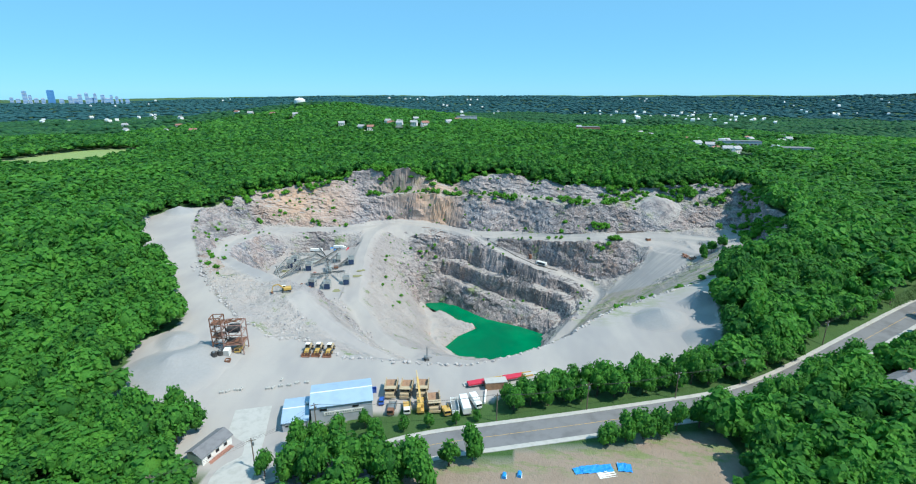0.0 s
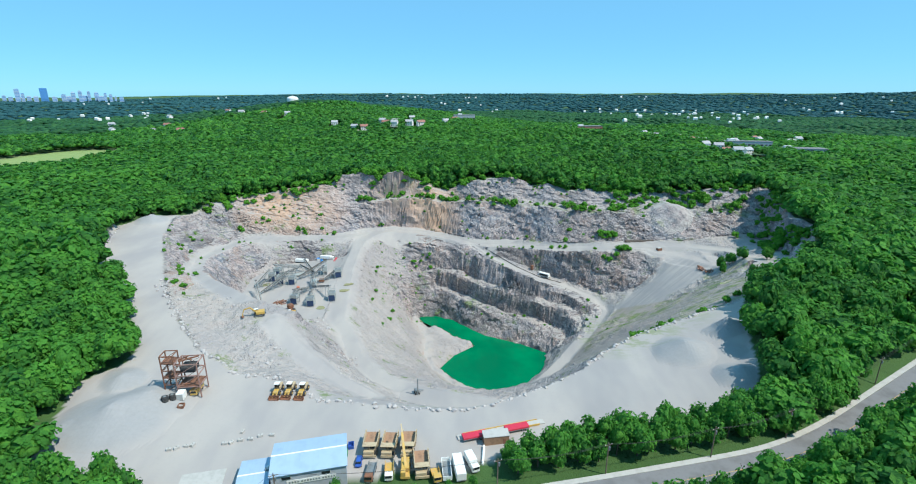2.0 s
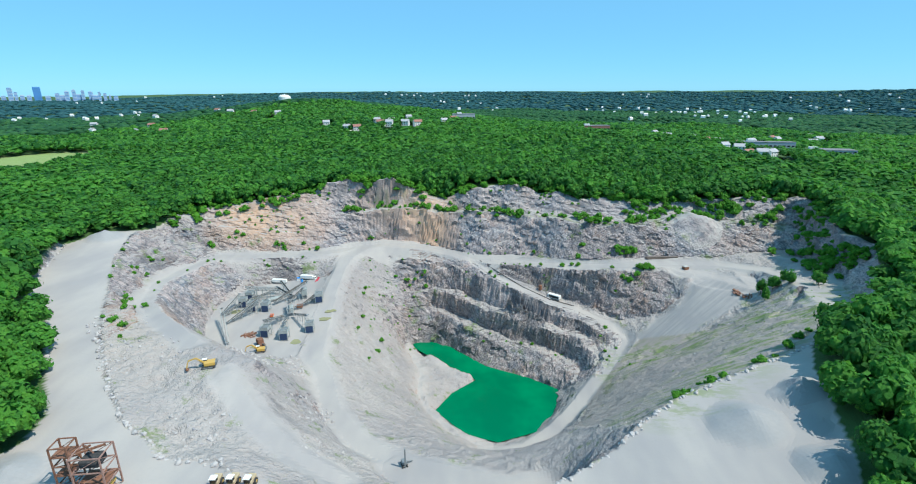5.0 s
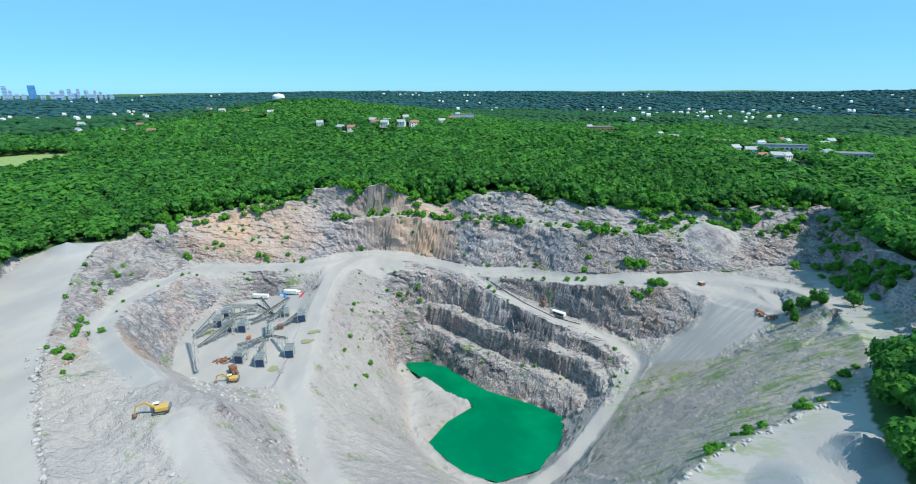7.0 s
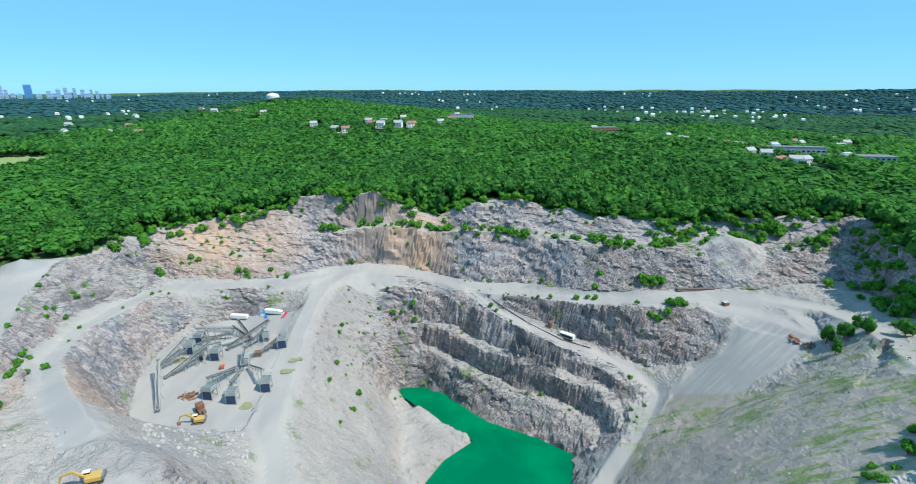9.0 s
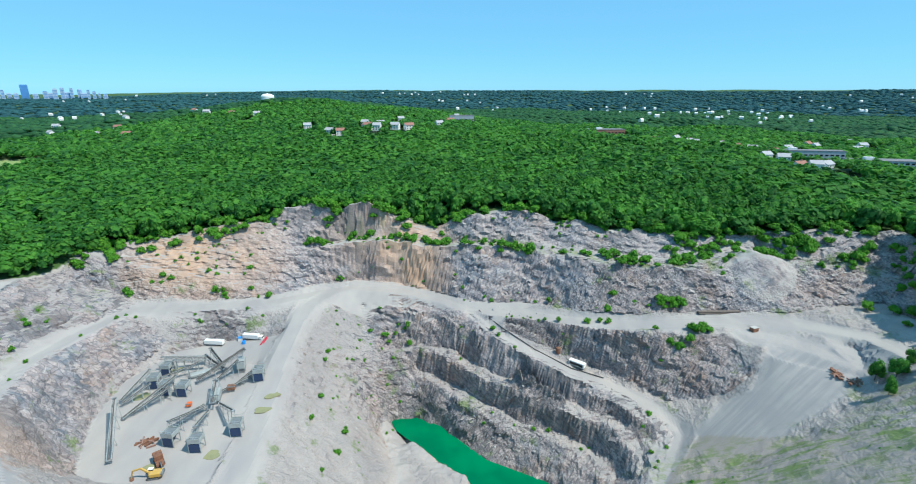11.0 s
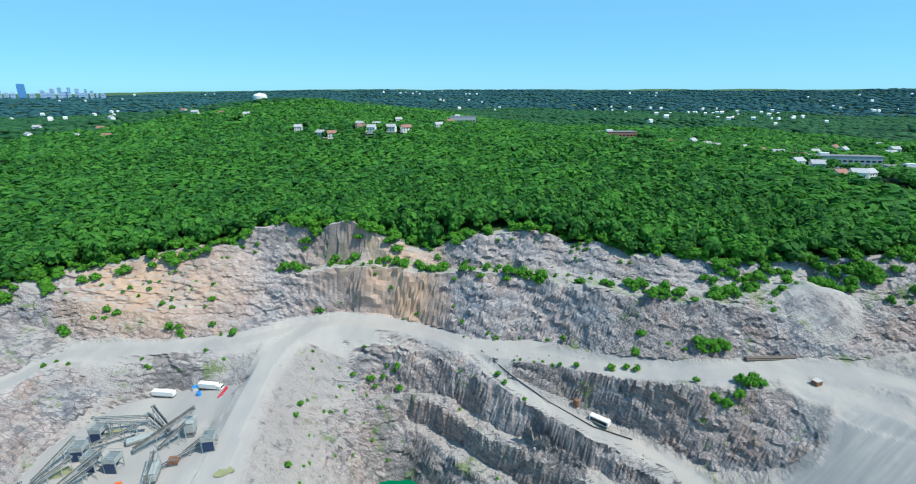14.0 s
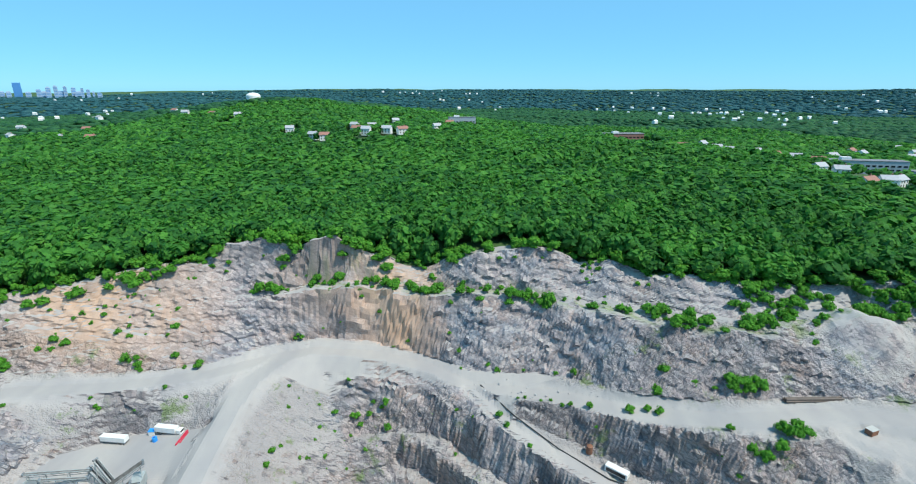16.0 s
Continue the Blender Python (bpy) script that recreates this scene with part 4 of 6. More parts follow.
def road_truck(label, cab_mat, body_mat, length=7.0, name="truck", category="truck", group="", body="box"):
    ob = thing(name, label, category, group)
    part("chassis", box(B(), 0, 0, 0.6, 0.9, length, 0.3), IRON, ob)
    cab = part("cab", box(B(), 0, length / 2 - 1.0, 0.7, 2.3, 1.9, 1.9, bevel=0.15), cab_mat, ob)
    part("windscreen", box(B(), 0, length / 2 - 0.06, 1.6, 2.0, 0.08, 0.8), GLASS, cab)
    if body == "box":
        part("cargo_body", box(B(), 0, -1.1, 0.95, 2.45, length - 2.4, 2.2, bevel=0.05), body_mat, ob)
    else:
        bed = box(B(), 0, -1.1, 0.95, 2.4, length - 2.4, 0.15)
        part("load_bed", bed, body_mat, ob)
        for s in (-1, 1):
            part("bed_side", box(B(), s * 1.2, -1.1, 1.0, 0.1, length - 2.4, 0.9), body_mat, ob)
    for yy in (length / 2 - 1.2, -length / 2 + 1.3, -length / 2 + 2.6):
        for s in (-1, 1):
            wheel(ob, s * 1.05, yy, 0.5, 0.35, IRON)
    return ob


put(road_truck("dark open-bed lorry with a maroon cab", RUST, IRON, 7.5, body="bed"), -27.5, 149.0, 178)
put(road_truck("white utility lorry with a yellow flatbed", WHITE, YELLOW, 7.0, body="bed"), -22.2, 149.2, 185)
put(road_truck("small yellow lorry in the yard", YELLOW, YELLOW, 5.5, body="bed"), -8.6, 147.6, 195)
put(road_truck("white lorry with a white box body", WHITE, WHITE, 7.0), 1.8, 152.2, 200)
put(road_truck("yellow lorry parked under a rusty frame", YELLOW, YELLOW, 6.5, body="bed"), -96.2, 186.4, 185)


def trailer(label, mat, length, w=2.5, h=2.3, open_top=False):
    ob = thing("trailer", label, "trailer")
    part("deck", box(B(), 0, 0, 0.9, w, length, 0.25), IRON, ob)
    if open_top:
        for s in (-1, 1):
            part("side", box(B(), s * w / 2, 0, 1.1, 0.12, length, h * 0.6), mat, ob)
            part("end", box(B(), 0, s * length / 2, 1.1, w, 0.12, h * 0.6), mat, ob)
    else:
        part("cargo_body", box(B(), 0, 0, 1.15, w, length, h, bevel=0.06), mat, ob)
    for yy in (-length / 2 + 1, -length / 2 + 2.2):
        for s in (-1, 1):
            wheel(ob, s * 1.0, yy, 0.5, 0.3, IRON)
    return ob


put(trailer("white open-topped trailer in the yard", WHITE, 7.5, open_top=True), -5.6, 149.3, 186)
put(trailer("white box trailer in the yard", WHITE, 8.5, 2.8), -2.0, 149.6, 190)
flat_red = put(trailer("low flatbed trailer under a crimson tarpaulin", RED, 8.0, 2.6, 0.7), 3.0, 164.6, 106)
copy_thing(flat_red, pose(16.8, 168.4, top(16.8, 168.4), 0, 0, 106))
hut = thing("hut", "brown timber-clad container hut with a pale roof", "hut")
part("body", box(B(), 0, 0, 0, 8.0, 3.4, 3.0, bevel=0.05), BROWN, hut)
part("roof", box(B(), 0, 0, 3.0, 8.3, 3.7, 0.2), CONCRETE, hut)
part("door", box(B(), 2.5, -1.74, 0.1, 1.0, 0.06, 2.0), RUST, hut)
put(hut, 9.6, 163.2, 8)
slab = thing("scale_deck", "long weighbridge deck with pale concrete ends", "weighbridge")
part("deck", box(B(), 0, 0, 0, 30, 2.2, 0.4), CONCRETE, slab)
for s in (-1, 1):
    part("kerb_rail", box(B(), 0, s * 1.2, 0.1, 26, 0.25, 0.6), YELLOW, slab)
put(slab, 12, 168.6, 16)
strip = thing("barrier", "white precast barrier beside parked lorries", "barrier")
part("body", box(B(), 0, 0, 0, 0.7, 8, 0.9, bevel=0.15), WHITE, strip)
put(strip, 5.4, 156.4, -6)

crane = thing("crane_truck", "yellow telescopic crane truck with its boom raised", "crane")
part("carrier", box(B(), 0, 0, 0.9, 2.6, 8, 0.9, bevel=0.1), YELLOW, crane)
part("cab", box(B(), -0.5, -3.2, 1.8, 1.4, 1.6, 1.5, bevel=0.1), YELLOW, crane)
part("turret", box(B(), 0, -1, 1.8, 2.2, 2.6, 1.5, bevel=0.15), YELLOW, crane)
boom = part("boom", bar(B(), (0.2, -1.5, 3.0), (-1.0, 6.5, 8.5), 0.7), YELLOW, crane)
part("boom_tip", bar(B(), (-1.0, 6.5, 8.5), (-1.3, 8.6, 9.9), 0.45), TAN, boom)
for s in (-1, 1):
    for yy in (-2.8, 2.6):
        wheel(crane, s * 1.1, yy, 0.7, 0.5)
put(crane, -17.6, 150.2, 4)

for x, y, m, lab in ((-37.9, 160.0, BLUE, "open blue steel skip"), (-35.6, 160.6, BLUE, "open blue steel skip"), (-36.8, 157.2, GREEN_BIN, "small green steel skip")):
    bin_ = thing("skip", lab, "skip", "skips by the shed")
    for s in (-1, 1):
        part("side", box(B(), s * 0.8, 0, 0, 0.12, 2.2, 1.3), m, bin_)
        part("end", box(B(), 0, s * 1.1, 0, 1.6, 0.12, 1.3), m, bin_)
    part("floor", box(B(), 0, 0, 0, 1.6, 2.2, 0.12), m, bin_)
    put(bin_, x, y, 10)


def car(label, mat):
    ob = thing("car", label, "car")
    part("body", box(B(), 0, 0, 0.35, 1.85, 4.5, 0.7, bevel=0.18), mat, ob)
    part("cabin", box(B(), 0, -0.3, 1.0, 1.6, 2.5, 0.6, bevel=0.2), GLASS, ob)
    part("roof", box(B(), 0, -0.3, 1.56, 1.4, 1.9, 0.08), mat, ob)
    for s in (-1, 1):
        for yy in (-1.4, 1.4):
            wheel(ob, s * 0.85, yy, 0.34, 0.24, IRON)
    return ob


put(car("dark blue car parked by the shed", BLUE), -31.8, 153.6, 4)
put(car("dark pickup on the western haul road", RUBBER), -179.5, 275.5, 60)


def loader(label):
    ob = thing("wheel_loader", label, "wheel loader", "parked wheel loaders")
    part("rear_frame", box(B(), 0, 1.8, 1.1, 2.2, 3.6, 1.3, bevel=0.2), TAN, ob)
    part("front_frame", box(B(), 0, -1.6, 1.0, 1.8, 2.4, 0.9, bevel=0.15), YELLOW, ob)
    cab = part("cab", box(B(), 0, 0.4, 2.2, 1.6, 1.6, 1.4, bevel=0.1), GLASS, ob)
    part("cab_roof", box(B(), 0, 0.4, 3.6, 1.9, 1.9, 0.15), WHITE, cab)
    for s in (-1, 1):
        part("lift_arm", bar(B(), (s * 0.6, -1.0, 2.0), (s * 0.6, -4.0, 0.7), 0.35), YELLOW, ob)
    bk = B()
    box(bk, 0, -4.5, 0.1, 3.4, 1.2, 0.15), box(bk, 0, -3.9, 0.1, 3.4, 0.15, 1.3)
    for s in (-1, 1):
        box(bk, s * 1.7, -4.4, 0.1, 0.12, 1.2, 1.0)
    part("bucket", bk, RUST, ob, "worn steel bucket")
    for s in (-1, 1):
        for yy in (-1.7, 2.2):
            wheel(ob, s * 1.2, yy, 0.9, 0.7)
    return ob


ld = put(loader("yellow wheel loader with its bucket on the ground"), -68.2, 188.5, 2)
for x in (-63.9, -59.2):
    copy_thing(ld, pose(x, 189.0, top(x, 189), 0, 0, -2))


def excavator(label, arm_turn=0):
    ob = thing("excavator", label, "excavator", "tracked excavators")
    for s in (-1, 1):
        t = part("track", box(B(), s * 1.35, 0, 0, 0.6, 4.6, 0.95, bevel=0.3), RUBBER, ob)
        part("track_frame", box(B(), s * 1.35, 0, 0.3, 0.66, 3.4, 0.35), IRON, t)
    part("house", box(B(), 0.2, 0.8, 1.1, 2.9, 4.0, 1.5, bevel=0.2), YELLOW, ob)
    part("counterweight", box(B(), 0.2, 2.9, 1.1, 2.9, 0.8, 1.4, bevel=0.2), IRON, ob)
    cab = part("cab", box(B(), -0.8, -1.0, 1.2, 1.2, 1.7, 1.9, bevel=0.1), GLASS, ob)
    part("cab_roof", box(B(), -0.8, -1.0, 3.1, 1.3, 1.8, 0.1), WHITE, cab)
    boom = part("boom", bar(bar(B(), (0.3, -0.8, 2.0), (0.3, -3.6, 4.6), 0.55), (0.3, -3.6, 4.6), (0.3, -6.2, 4.0), 0.5), YELLOW, ob)
    stick = part("stick", bar(B(), (0.3, -6.2, 4.0), (0.3, -7.2, 0.9), 0.4), YELLOW, ob)
    part("bucket", box(B(), 0.3, -7.0, 0.05, 1.4, 1.2, 1.0, bevel=0.3), RUST, ob)
    part("ram", bar(B(), (0.3, -1.6, 1.6), (0.3, -3.0, 3.8), 0.2), IRON, boom)
    return ob


put(excavator("yellow tracked excavator at rest on pale rock"), -95.5, 243.0, -70)
put(excavator("yellow tracked excavator in the crushing yard"), -104.0, 306.5, -78)
crusher = thing("crusher", "rusty mobile crusher beside an excavator", "crusher")
part("frame", box(B(), 0, 0, 1.0, 2.6, 7, 0.8), RUST, crusher)
part("feed_box", box(B(), 0, 1.0, 1.8, 3.0, 3.4, 1.8, bevel=0.1), RUST, crusher)
for s in (-1, 1):
    part("track", box(B(), s * 1.3, 0, 0, 0.6, 4.5, 1.0, bevel=0.3), RUBBER, crusher)
part("outfeed", bar(B(), (0, -2, 1.5), (0, -7, 3.4), 1.0, 0.25), IRON, crusher)
put(crusher, -106, 313, 40)
rig = thing("drill_rig", "small dark drill rig with an upright mast", "drill rig")
for s in (-1, 1):
    part("track", box(B(), s * 0.85, 0, 0, 0.5, 3.2, 0.8, bevel=0.2), RUBBER, rig)
part("body", box(B(), 0, 0.4, 0.8, 1.8, 2.4, 1.2, bevel=0.1), IRON, rig)
part("mast", bar(B(), (0, -1.4, 0.2), (0, -1.6, 8.5), 0.45), IRON, rig)
part("hose_arm", bar(B(), (0, 0, 1.8), (3.2, 0.5, 0.7), 0.3), IRON, rig)
put(rig, -21, 227, 20)


def frame_tower(label, sx, sy, levels, step, mat, deck):
    ob = thing("steel_tower", label, "steel tower")
    h = levels * step
    for a in (-1, 1):
        for b in (-1, 1):
            part("post", box(B(), a * sx / 2, b * sy / 2, 0, 0.35, 0.35, h), mat, ob)
    for k in range(1, levels + 1):
        z = k * step
        for s in (-1, 1):
            part("beam", bar(B(), (-sx / 2, s * sy / 2, z), (sx / 2, s * sy / 2, z), 0.28), mat, ob)
            part("beam", bar(B(), (s * sx / 2, -sy / 2, z), (s * sx / 2, sy / 2, z), 0.28), mat, ob)
            part("brace", bar(B(), (-sx / 2, s * sy / 2, z - step), (sx / 2, s * sy / 2, z), 0.16), mat, ob)
            part("brace", bar(B(), (s * sx / 2, sy / 2, z - step), (s * sx / 2, -sy / 2, z), 0.16), mat, ob)
        if k in deck:
            part("deck", box(B(), 0, 0, z, sx, sy, 0.15), mat, ob)
    return ob


put(frame_tower("tall rust-red steel lattice tower", 4.2, 4.2, 5, 2.8, RUST, (2, 4)), -103.6, 185.6, 6)
gantry = frame_tower("rusty steel loading frame with open decks", 7.5, 6.5, 3, 4.4, FADED, ())
part("bin", box(B(), 0, 0, 9.2, 5, 4.4, 2.6, bevel=0.5), RUBBER, gantry, "dark hanging bin")
part("scrap", bar(bar(bar(B(), (-3, -1, 13.4), (3, 1.5, 13.9), 0.5), (-2.5, 2, 13.4), (2, -2, 14.2), 0.4), (-3.4, 0, 13.4), (0, 0.5, 14.6), 0.4), RUST, gantry, "rusty beams lying on top")
part("floor_deck", box(B(), 0, 0, 4.5, 7, 6, 0.2), RUST, gantry)
put(gantry, -97.2, 186.2, 6)
wb = thing("storage_box", "white steel storage box", "container")
part("body", box(B(), 0, 0, 0, 2.4, 3.2, 2.6, bevel=0.06), WHITE, wb)
part("door", box(B(), 0, -1.64, 0.1, 2.0, 0.06, 2.3), CONCRETE, wb)
put(wb, -99.0, 181.4, 8)
for x, y in ((-102.4, 177.6), (-100.9, 179.4)):
    tk = thing("tank", "upright dark ribbed tank on the gravel", "tank", "dark tanks")
    part("shell", tube(B(), (0, 0, 0), (0, 0, 1.8), 1.15, 1.05, 14), RUBBER, tk)
    part("lid", tube(B(), (0, 0, 1.8), (0, 0, 2.0), 0.5, 0.45, 12), IRON, tk)
    put(tk, x, y)
rb = thing("skip", "rusty red open skip", "skip")
for s in (-1, 1):
    part("side", box(B(), s * 0.9, 0, 0, 0.12, 2.0, 1.1), RUST, rb)
    part("end", box(B(), 0, s, 0, 1.8, 0.12, 1.1), RUST, rb)
part("floor", box(B(), 0, 0, 0, 1.8, 2.0, 0.12), BED, rb)
put(rb, -97.2, 177.4, 8)


# ---- crushing and screening plant ----
def hopper(label):
    ob = thing("hopper", label, "hopper", "bins of the screening plant")
    for a in (-1, 1):
        for b in (-1, 1):
            part("leg", bar(B(), (a * 2.1, b * 2.1, 0), (a * 2.1, b * 2.1, 5.0), 0.3), SAGE, ob)
    for s in (-1, 1):
        part("brace", bar(B(), (-2.1, s * 2.1, 0.4), (2.1, s * 2.1, 3.6), 0.16), SAGE, ob)
        part("brace", bar(B(), (s * 2.1, -2.1, 3.6), (s * 2.1, 2.1, 0.4), 0.16), SAGE, ob)
    bin_ = B()
    tube(bin_, (0, 0, 1.6), (0, 0, 4.4), 0.9, 2.9, 4)
    bmesh.ops.rotate(bin_, verts=bin_.verts[:], matrix=Matrix.Rotation(math.pi / 4, 3, "Z"))
    part("chute", bin_, NAVY, ob, "dark blue tapering chute")
    part("front_panel", box(B(), 0, -2.25, 0.5, 3.9, 0.1, 3.5), NAVY, ob, "dark blue steel front panel")
    up = part("bin_wall", box(B(), 0, -2.2, 4.3, 4.6, 0.14, 1.9), SAGE, ob)
    part("bin_wall", box(B(), 0, 2.2, 4.3, 4.6, 0.14, 1.9), SAGE, ob)
    for s in (-1, 1):
        part("bin_wall", box(B(), s * 2.2, 0, 4.3, 0.14, 4.4, 1.9), SAGE, ob)
        part("top_rail", bar(B(), (-2.3, s * 2.3, 7.2), (2.3, s * 2.3, 7.2), 0.12), SAGE, ob)
        for a in (-2.3, 0, 2.3):
            part("rail_post", bar(B(), (a, s * 2.3, 6.2), (a, s * 2.3, 7.2), 0.1), SAGE, ob)
    part("grating", box(B(), 0, 0, 5.5, 4.4, 4.4, 0.1), IRON, ob)
    return ob


HOPPERS = [(-133.5, 368.5, 0), (-134, 359, 8), (-126, 354, 0), (-118, 353.5, 0), (-87.8, 362, 10), (-84.8, 330, 8), (-95.8, 320.4, 4), (-106.8, 323, -6)]
hp = put(hopper("pale steel hopper on legs with a dark blue chute"), *HOPPERS[0][:2], HOPPERS[0][2])
for x, y, a in HOPPERS[1:]:
    copy_thing(hp, pose(x, y, top(x, y), 0, 0, a))


def conveyor(a, b, w=1.1, mat=None):
    """A belt conveyor on a truss from a to b, with legs to the ground."""
    a, b = Vector(a), Vector(b)
    ob = tagged(new("conveyor"), "long grey steel belt conveyor on trestle legs", "conveyor", "conveyors of the screening plant")
    ob.location = (a.x, a.y, top(a.x, a.y))
    o = Vector(ob.location)
    a, b = a - o, b - o
    side = Vector((b.y - a.y, a.x - b.x, 0)).normalized() * (w / 2)
    up = Vector((0, 0, 0.9))
    part("belt", bar(B(), a, b, w * 0.8, 0.15), BELT, ob)
    for s in (-1, 1):
        r = part("side_rail", bar(B(), a + s * side + up * 0.1, b + s * side + up * 0.1, 0.16), mat or SAGE, ob)
        part("lower_rail", bar(B(), a + s * side - up, b + s * side - up, 0.14), IRON, r)
        n = max(3, int((b - a).length / 2.2))
        truss = B()
        for k in range(n):
            p, q = a.lerp(b, k / n), a.lerp(b, (k + 1) / n)
            bar(truss, p + s * side - up, q + s * side + up * 0.1, 0.1)
        part("lattice", truss, IRON, r)
    part("head_drum", tube(B(), b - side * 1.1, b + side * 1.1, 0.4), IRON, ob)
    part("tail_drum", tube(B(), a - side * 1.1, a + side * 1.1, 0.4), IRON, ob)
    for f in (0.35, 0.7, 0.95):
        p = a.lerp(b, f)
        g = top(p.x + o.x, p.y + o.y) - o.z
        if p.z - g > 1.4:
            for s in (-1, 1):
                part("trestle_leg", bar(B(), p + s * side - up, (p.x + 1.6 * s * side.x, p.y + 1.6 * s * side.y, g - 0.2), 0.18), SAGE, ob)
    return ob


BELTS = [((-134, 336, -20), (-121, 354.5, -12), 1.3), ((-132, 339, -20), (-121, 350, -14), 1.0), ((-123, 311.5, -19.5), (-137, 338, -12), 1.6), ((-142, 347, -19.5), (-136.6, 361, -13), 1.0), ((-140, 344.7, -19.5), (-132, 353, -15), 1.0), ((-118.4, 375.8, -15), (-136.7, 371, -12.5), 1.0), ((-116.9, 372.2, -15), (-130, 369, -13), 1.0), ((-115.8, 361, -18.5), (-98.3, 373.3, -9.5), 2.2), ((-107.3, 369.6, -18), (-119.7, 377, -15), 1.8), ((-109, 373, -18), (-115.3, 375, -10), 1.4),
         ((-107.4, 362.8, -19), (-99.3, 367.5, -12), 1.2), ((-102.2, 352.3, -19), (-90.9, 362.8, -17), 1.0), ((-97, 360, -19), (-89, 363, -13), 1.1), ((-99.7, 341.8, -17), (-104.4, 355.6, -15), 2.4), ((-103, 342, -18.5), (-108, 325, -13), 1.0), ((-104.4, 343.5, -19), (-109.7, 331.4, -17), 0.9), ((-100.2, 339.4, -18.5), (-96.5, 322, -13), 1.0), ((-98, 344, -18.5), (-86, 331.5, -13), 1.1), ((-133.8, 362, -18), (-118, 368.8, -14), 1.0)]
for a, b, w in BELTS:
    conveyor(a, b, w)
for x, y, sx, sy, h, m, lab, nm in ((-101.5, 349, 3.2, 7, 4.5, SAGE, "grey vibrating screen on a steel stand", "screen"), (-98.2, 355.8, 3.4, 3.0, 2.6, RUST, "rusty red feed box", "feed_box"), (-111.7, 345.3, 2.0, 2.6, 1.6, ORANGE, "orange compact machine in the plant", "machine"), (-117.5, 367.4, 3.0, 9.0, 2.0, SAGE, "pale platform trailer in the plant", "platform"), (-100, 371.5, 3.6, 6, 6, SAGE, "grey crusher house on steel legs", "crusher_house")):
    ob = thing(nm, lab, nm.replace("_", " "))
    part("stand", box(B(), 0, 0, -0.2, sx * 0.8, sy * 0.8, h * 0.45), IRON, ob)
    part("body", box(B(), 0, 0, h * 0.4, sx, sy, h * 0.6, bevel=0.15), m, ob)
    part("rail", box(B(), 0, -sy / 2 + 0.1, h, sx, 0.1, 0.5), IRON, ob)
    put(ob, x, y, -58 if nm == "platform" else 15)
scrap = thing("scrap_heap", "heap of rusty scrap steel beams", "scrap heap", "scrap heaps")
for a, b, w in (((-4, 0, 0.3), (4, 1, 0.8), 0.7), ((-3, 2, 0.3), (3, -1, 1.0), 0.5), ((-2, -2, 0.3), (2, 2, 1.2), 0.6), ((0, -2, 0.3), (3, 1, 0.7), 0.8), ((-4, -1, 0.3), (0, 2, 0.6), 0.6), ((-1, -3, 0.3), (-2, 3, 0.9), 0.4), ((1, -3, 0.2), (4, -2, 0.5), 0.5)):
    part("beam", bar(B(), a, b, w), RUST if w > 0.55 else FADED, scrap)
put(scrap, -116.5, 323, 10)
for x, y, a in ((163, 347, 70), (166, 340, 10)):
    copy_thing(scrap, pose(x, y, top(x, y), 0, 0, a))

MUD = worn("olive puddle mud", (0.30, 0.29, 0.15), (0.22, 0.22, 0.12), 0.3, 0.25)
for x, y, a, b in ((-78.5, 352, 3.2, 2.2), (-80, 343, 3.4, 2.0), (-90, 318, 3.6, 2.4), (-136, 352, 3.5, 2.6), (-131, 372, 3.0, 2.5), (-108, 311, 2.6, 1.6)):
    bm = B()
    ring = [bm.verts.new((a * (1 + 0.22 * math.sin(3 * t + x)) * math.cos(t), b * (1 + 0.2 * math.sin(2 * t + y)) * math.sin(t), 0)) for t in (0.3142 * i for i in range(20))]
    bmesh.ops.extrude_face_region(bm, geom=[bm.faces.new(ring)])
    for v in ring:
        v.co.z = -0.3
    bmesh.ops.recalc_face_normals(bm, faces=bm.faces[:])
    put(tagged(link_mesh("puddle", bm, MUD), "shallow olive puddle on the plant floor", "puddle", "puddles"), x, y, 20, lift=0.22)

# vehicles at the back of the plant
put(trailer("white tanker trailer by the rock face", WHITE, 10, 2.4, 2.0), -124, 395, 84)
put(road_truck("long white lorry by the rock face", WHITE, WHITE, 11), -105, 398.5, 262)
red = thing("pipe_stack", "bright red stacked steel parts", "parts")
part("bar", bar(B(), (-0.4, -4, 0.4), (-0.2, 4, 0.5), 0.5), RED, red)
part("bar", bar(B(), (0.6, -3, 0.4), (0.5, 3, 0.4), 0.45), RED, red)
put(red, -97.5, 394, 0)
bt = thing("water_butt", "bright blue plastic tank", "tank")
part("shell", tube(B(), (0, 0, 0), (0, 0, 1.8), 0.9, 0.9, 12), BLUE_TARP, bt)
part("lid", tube(B(), (0, 0, 1.8), (0, 0, 1.95), 0.4, 0.4, 10), BLUE, bt)
put(bt, -108.4, 394.4)
gp = thing("site_generator", "small white cabin with a blue cover", "cabin")
part("body", box(B(), 0, 0, 0, 2.4, 2.0, 1.8, bevel=0.1), WHITE, gp)
part("cover", box(B(), 0, 0, 1.8, 2.6, 2.2, 0.12), BLUE_TARP, gp)
put(gp, -112, 399, 5)

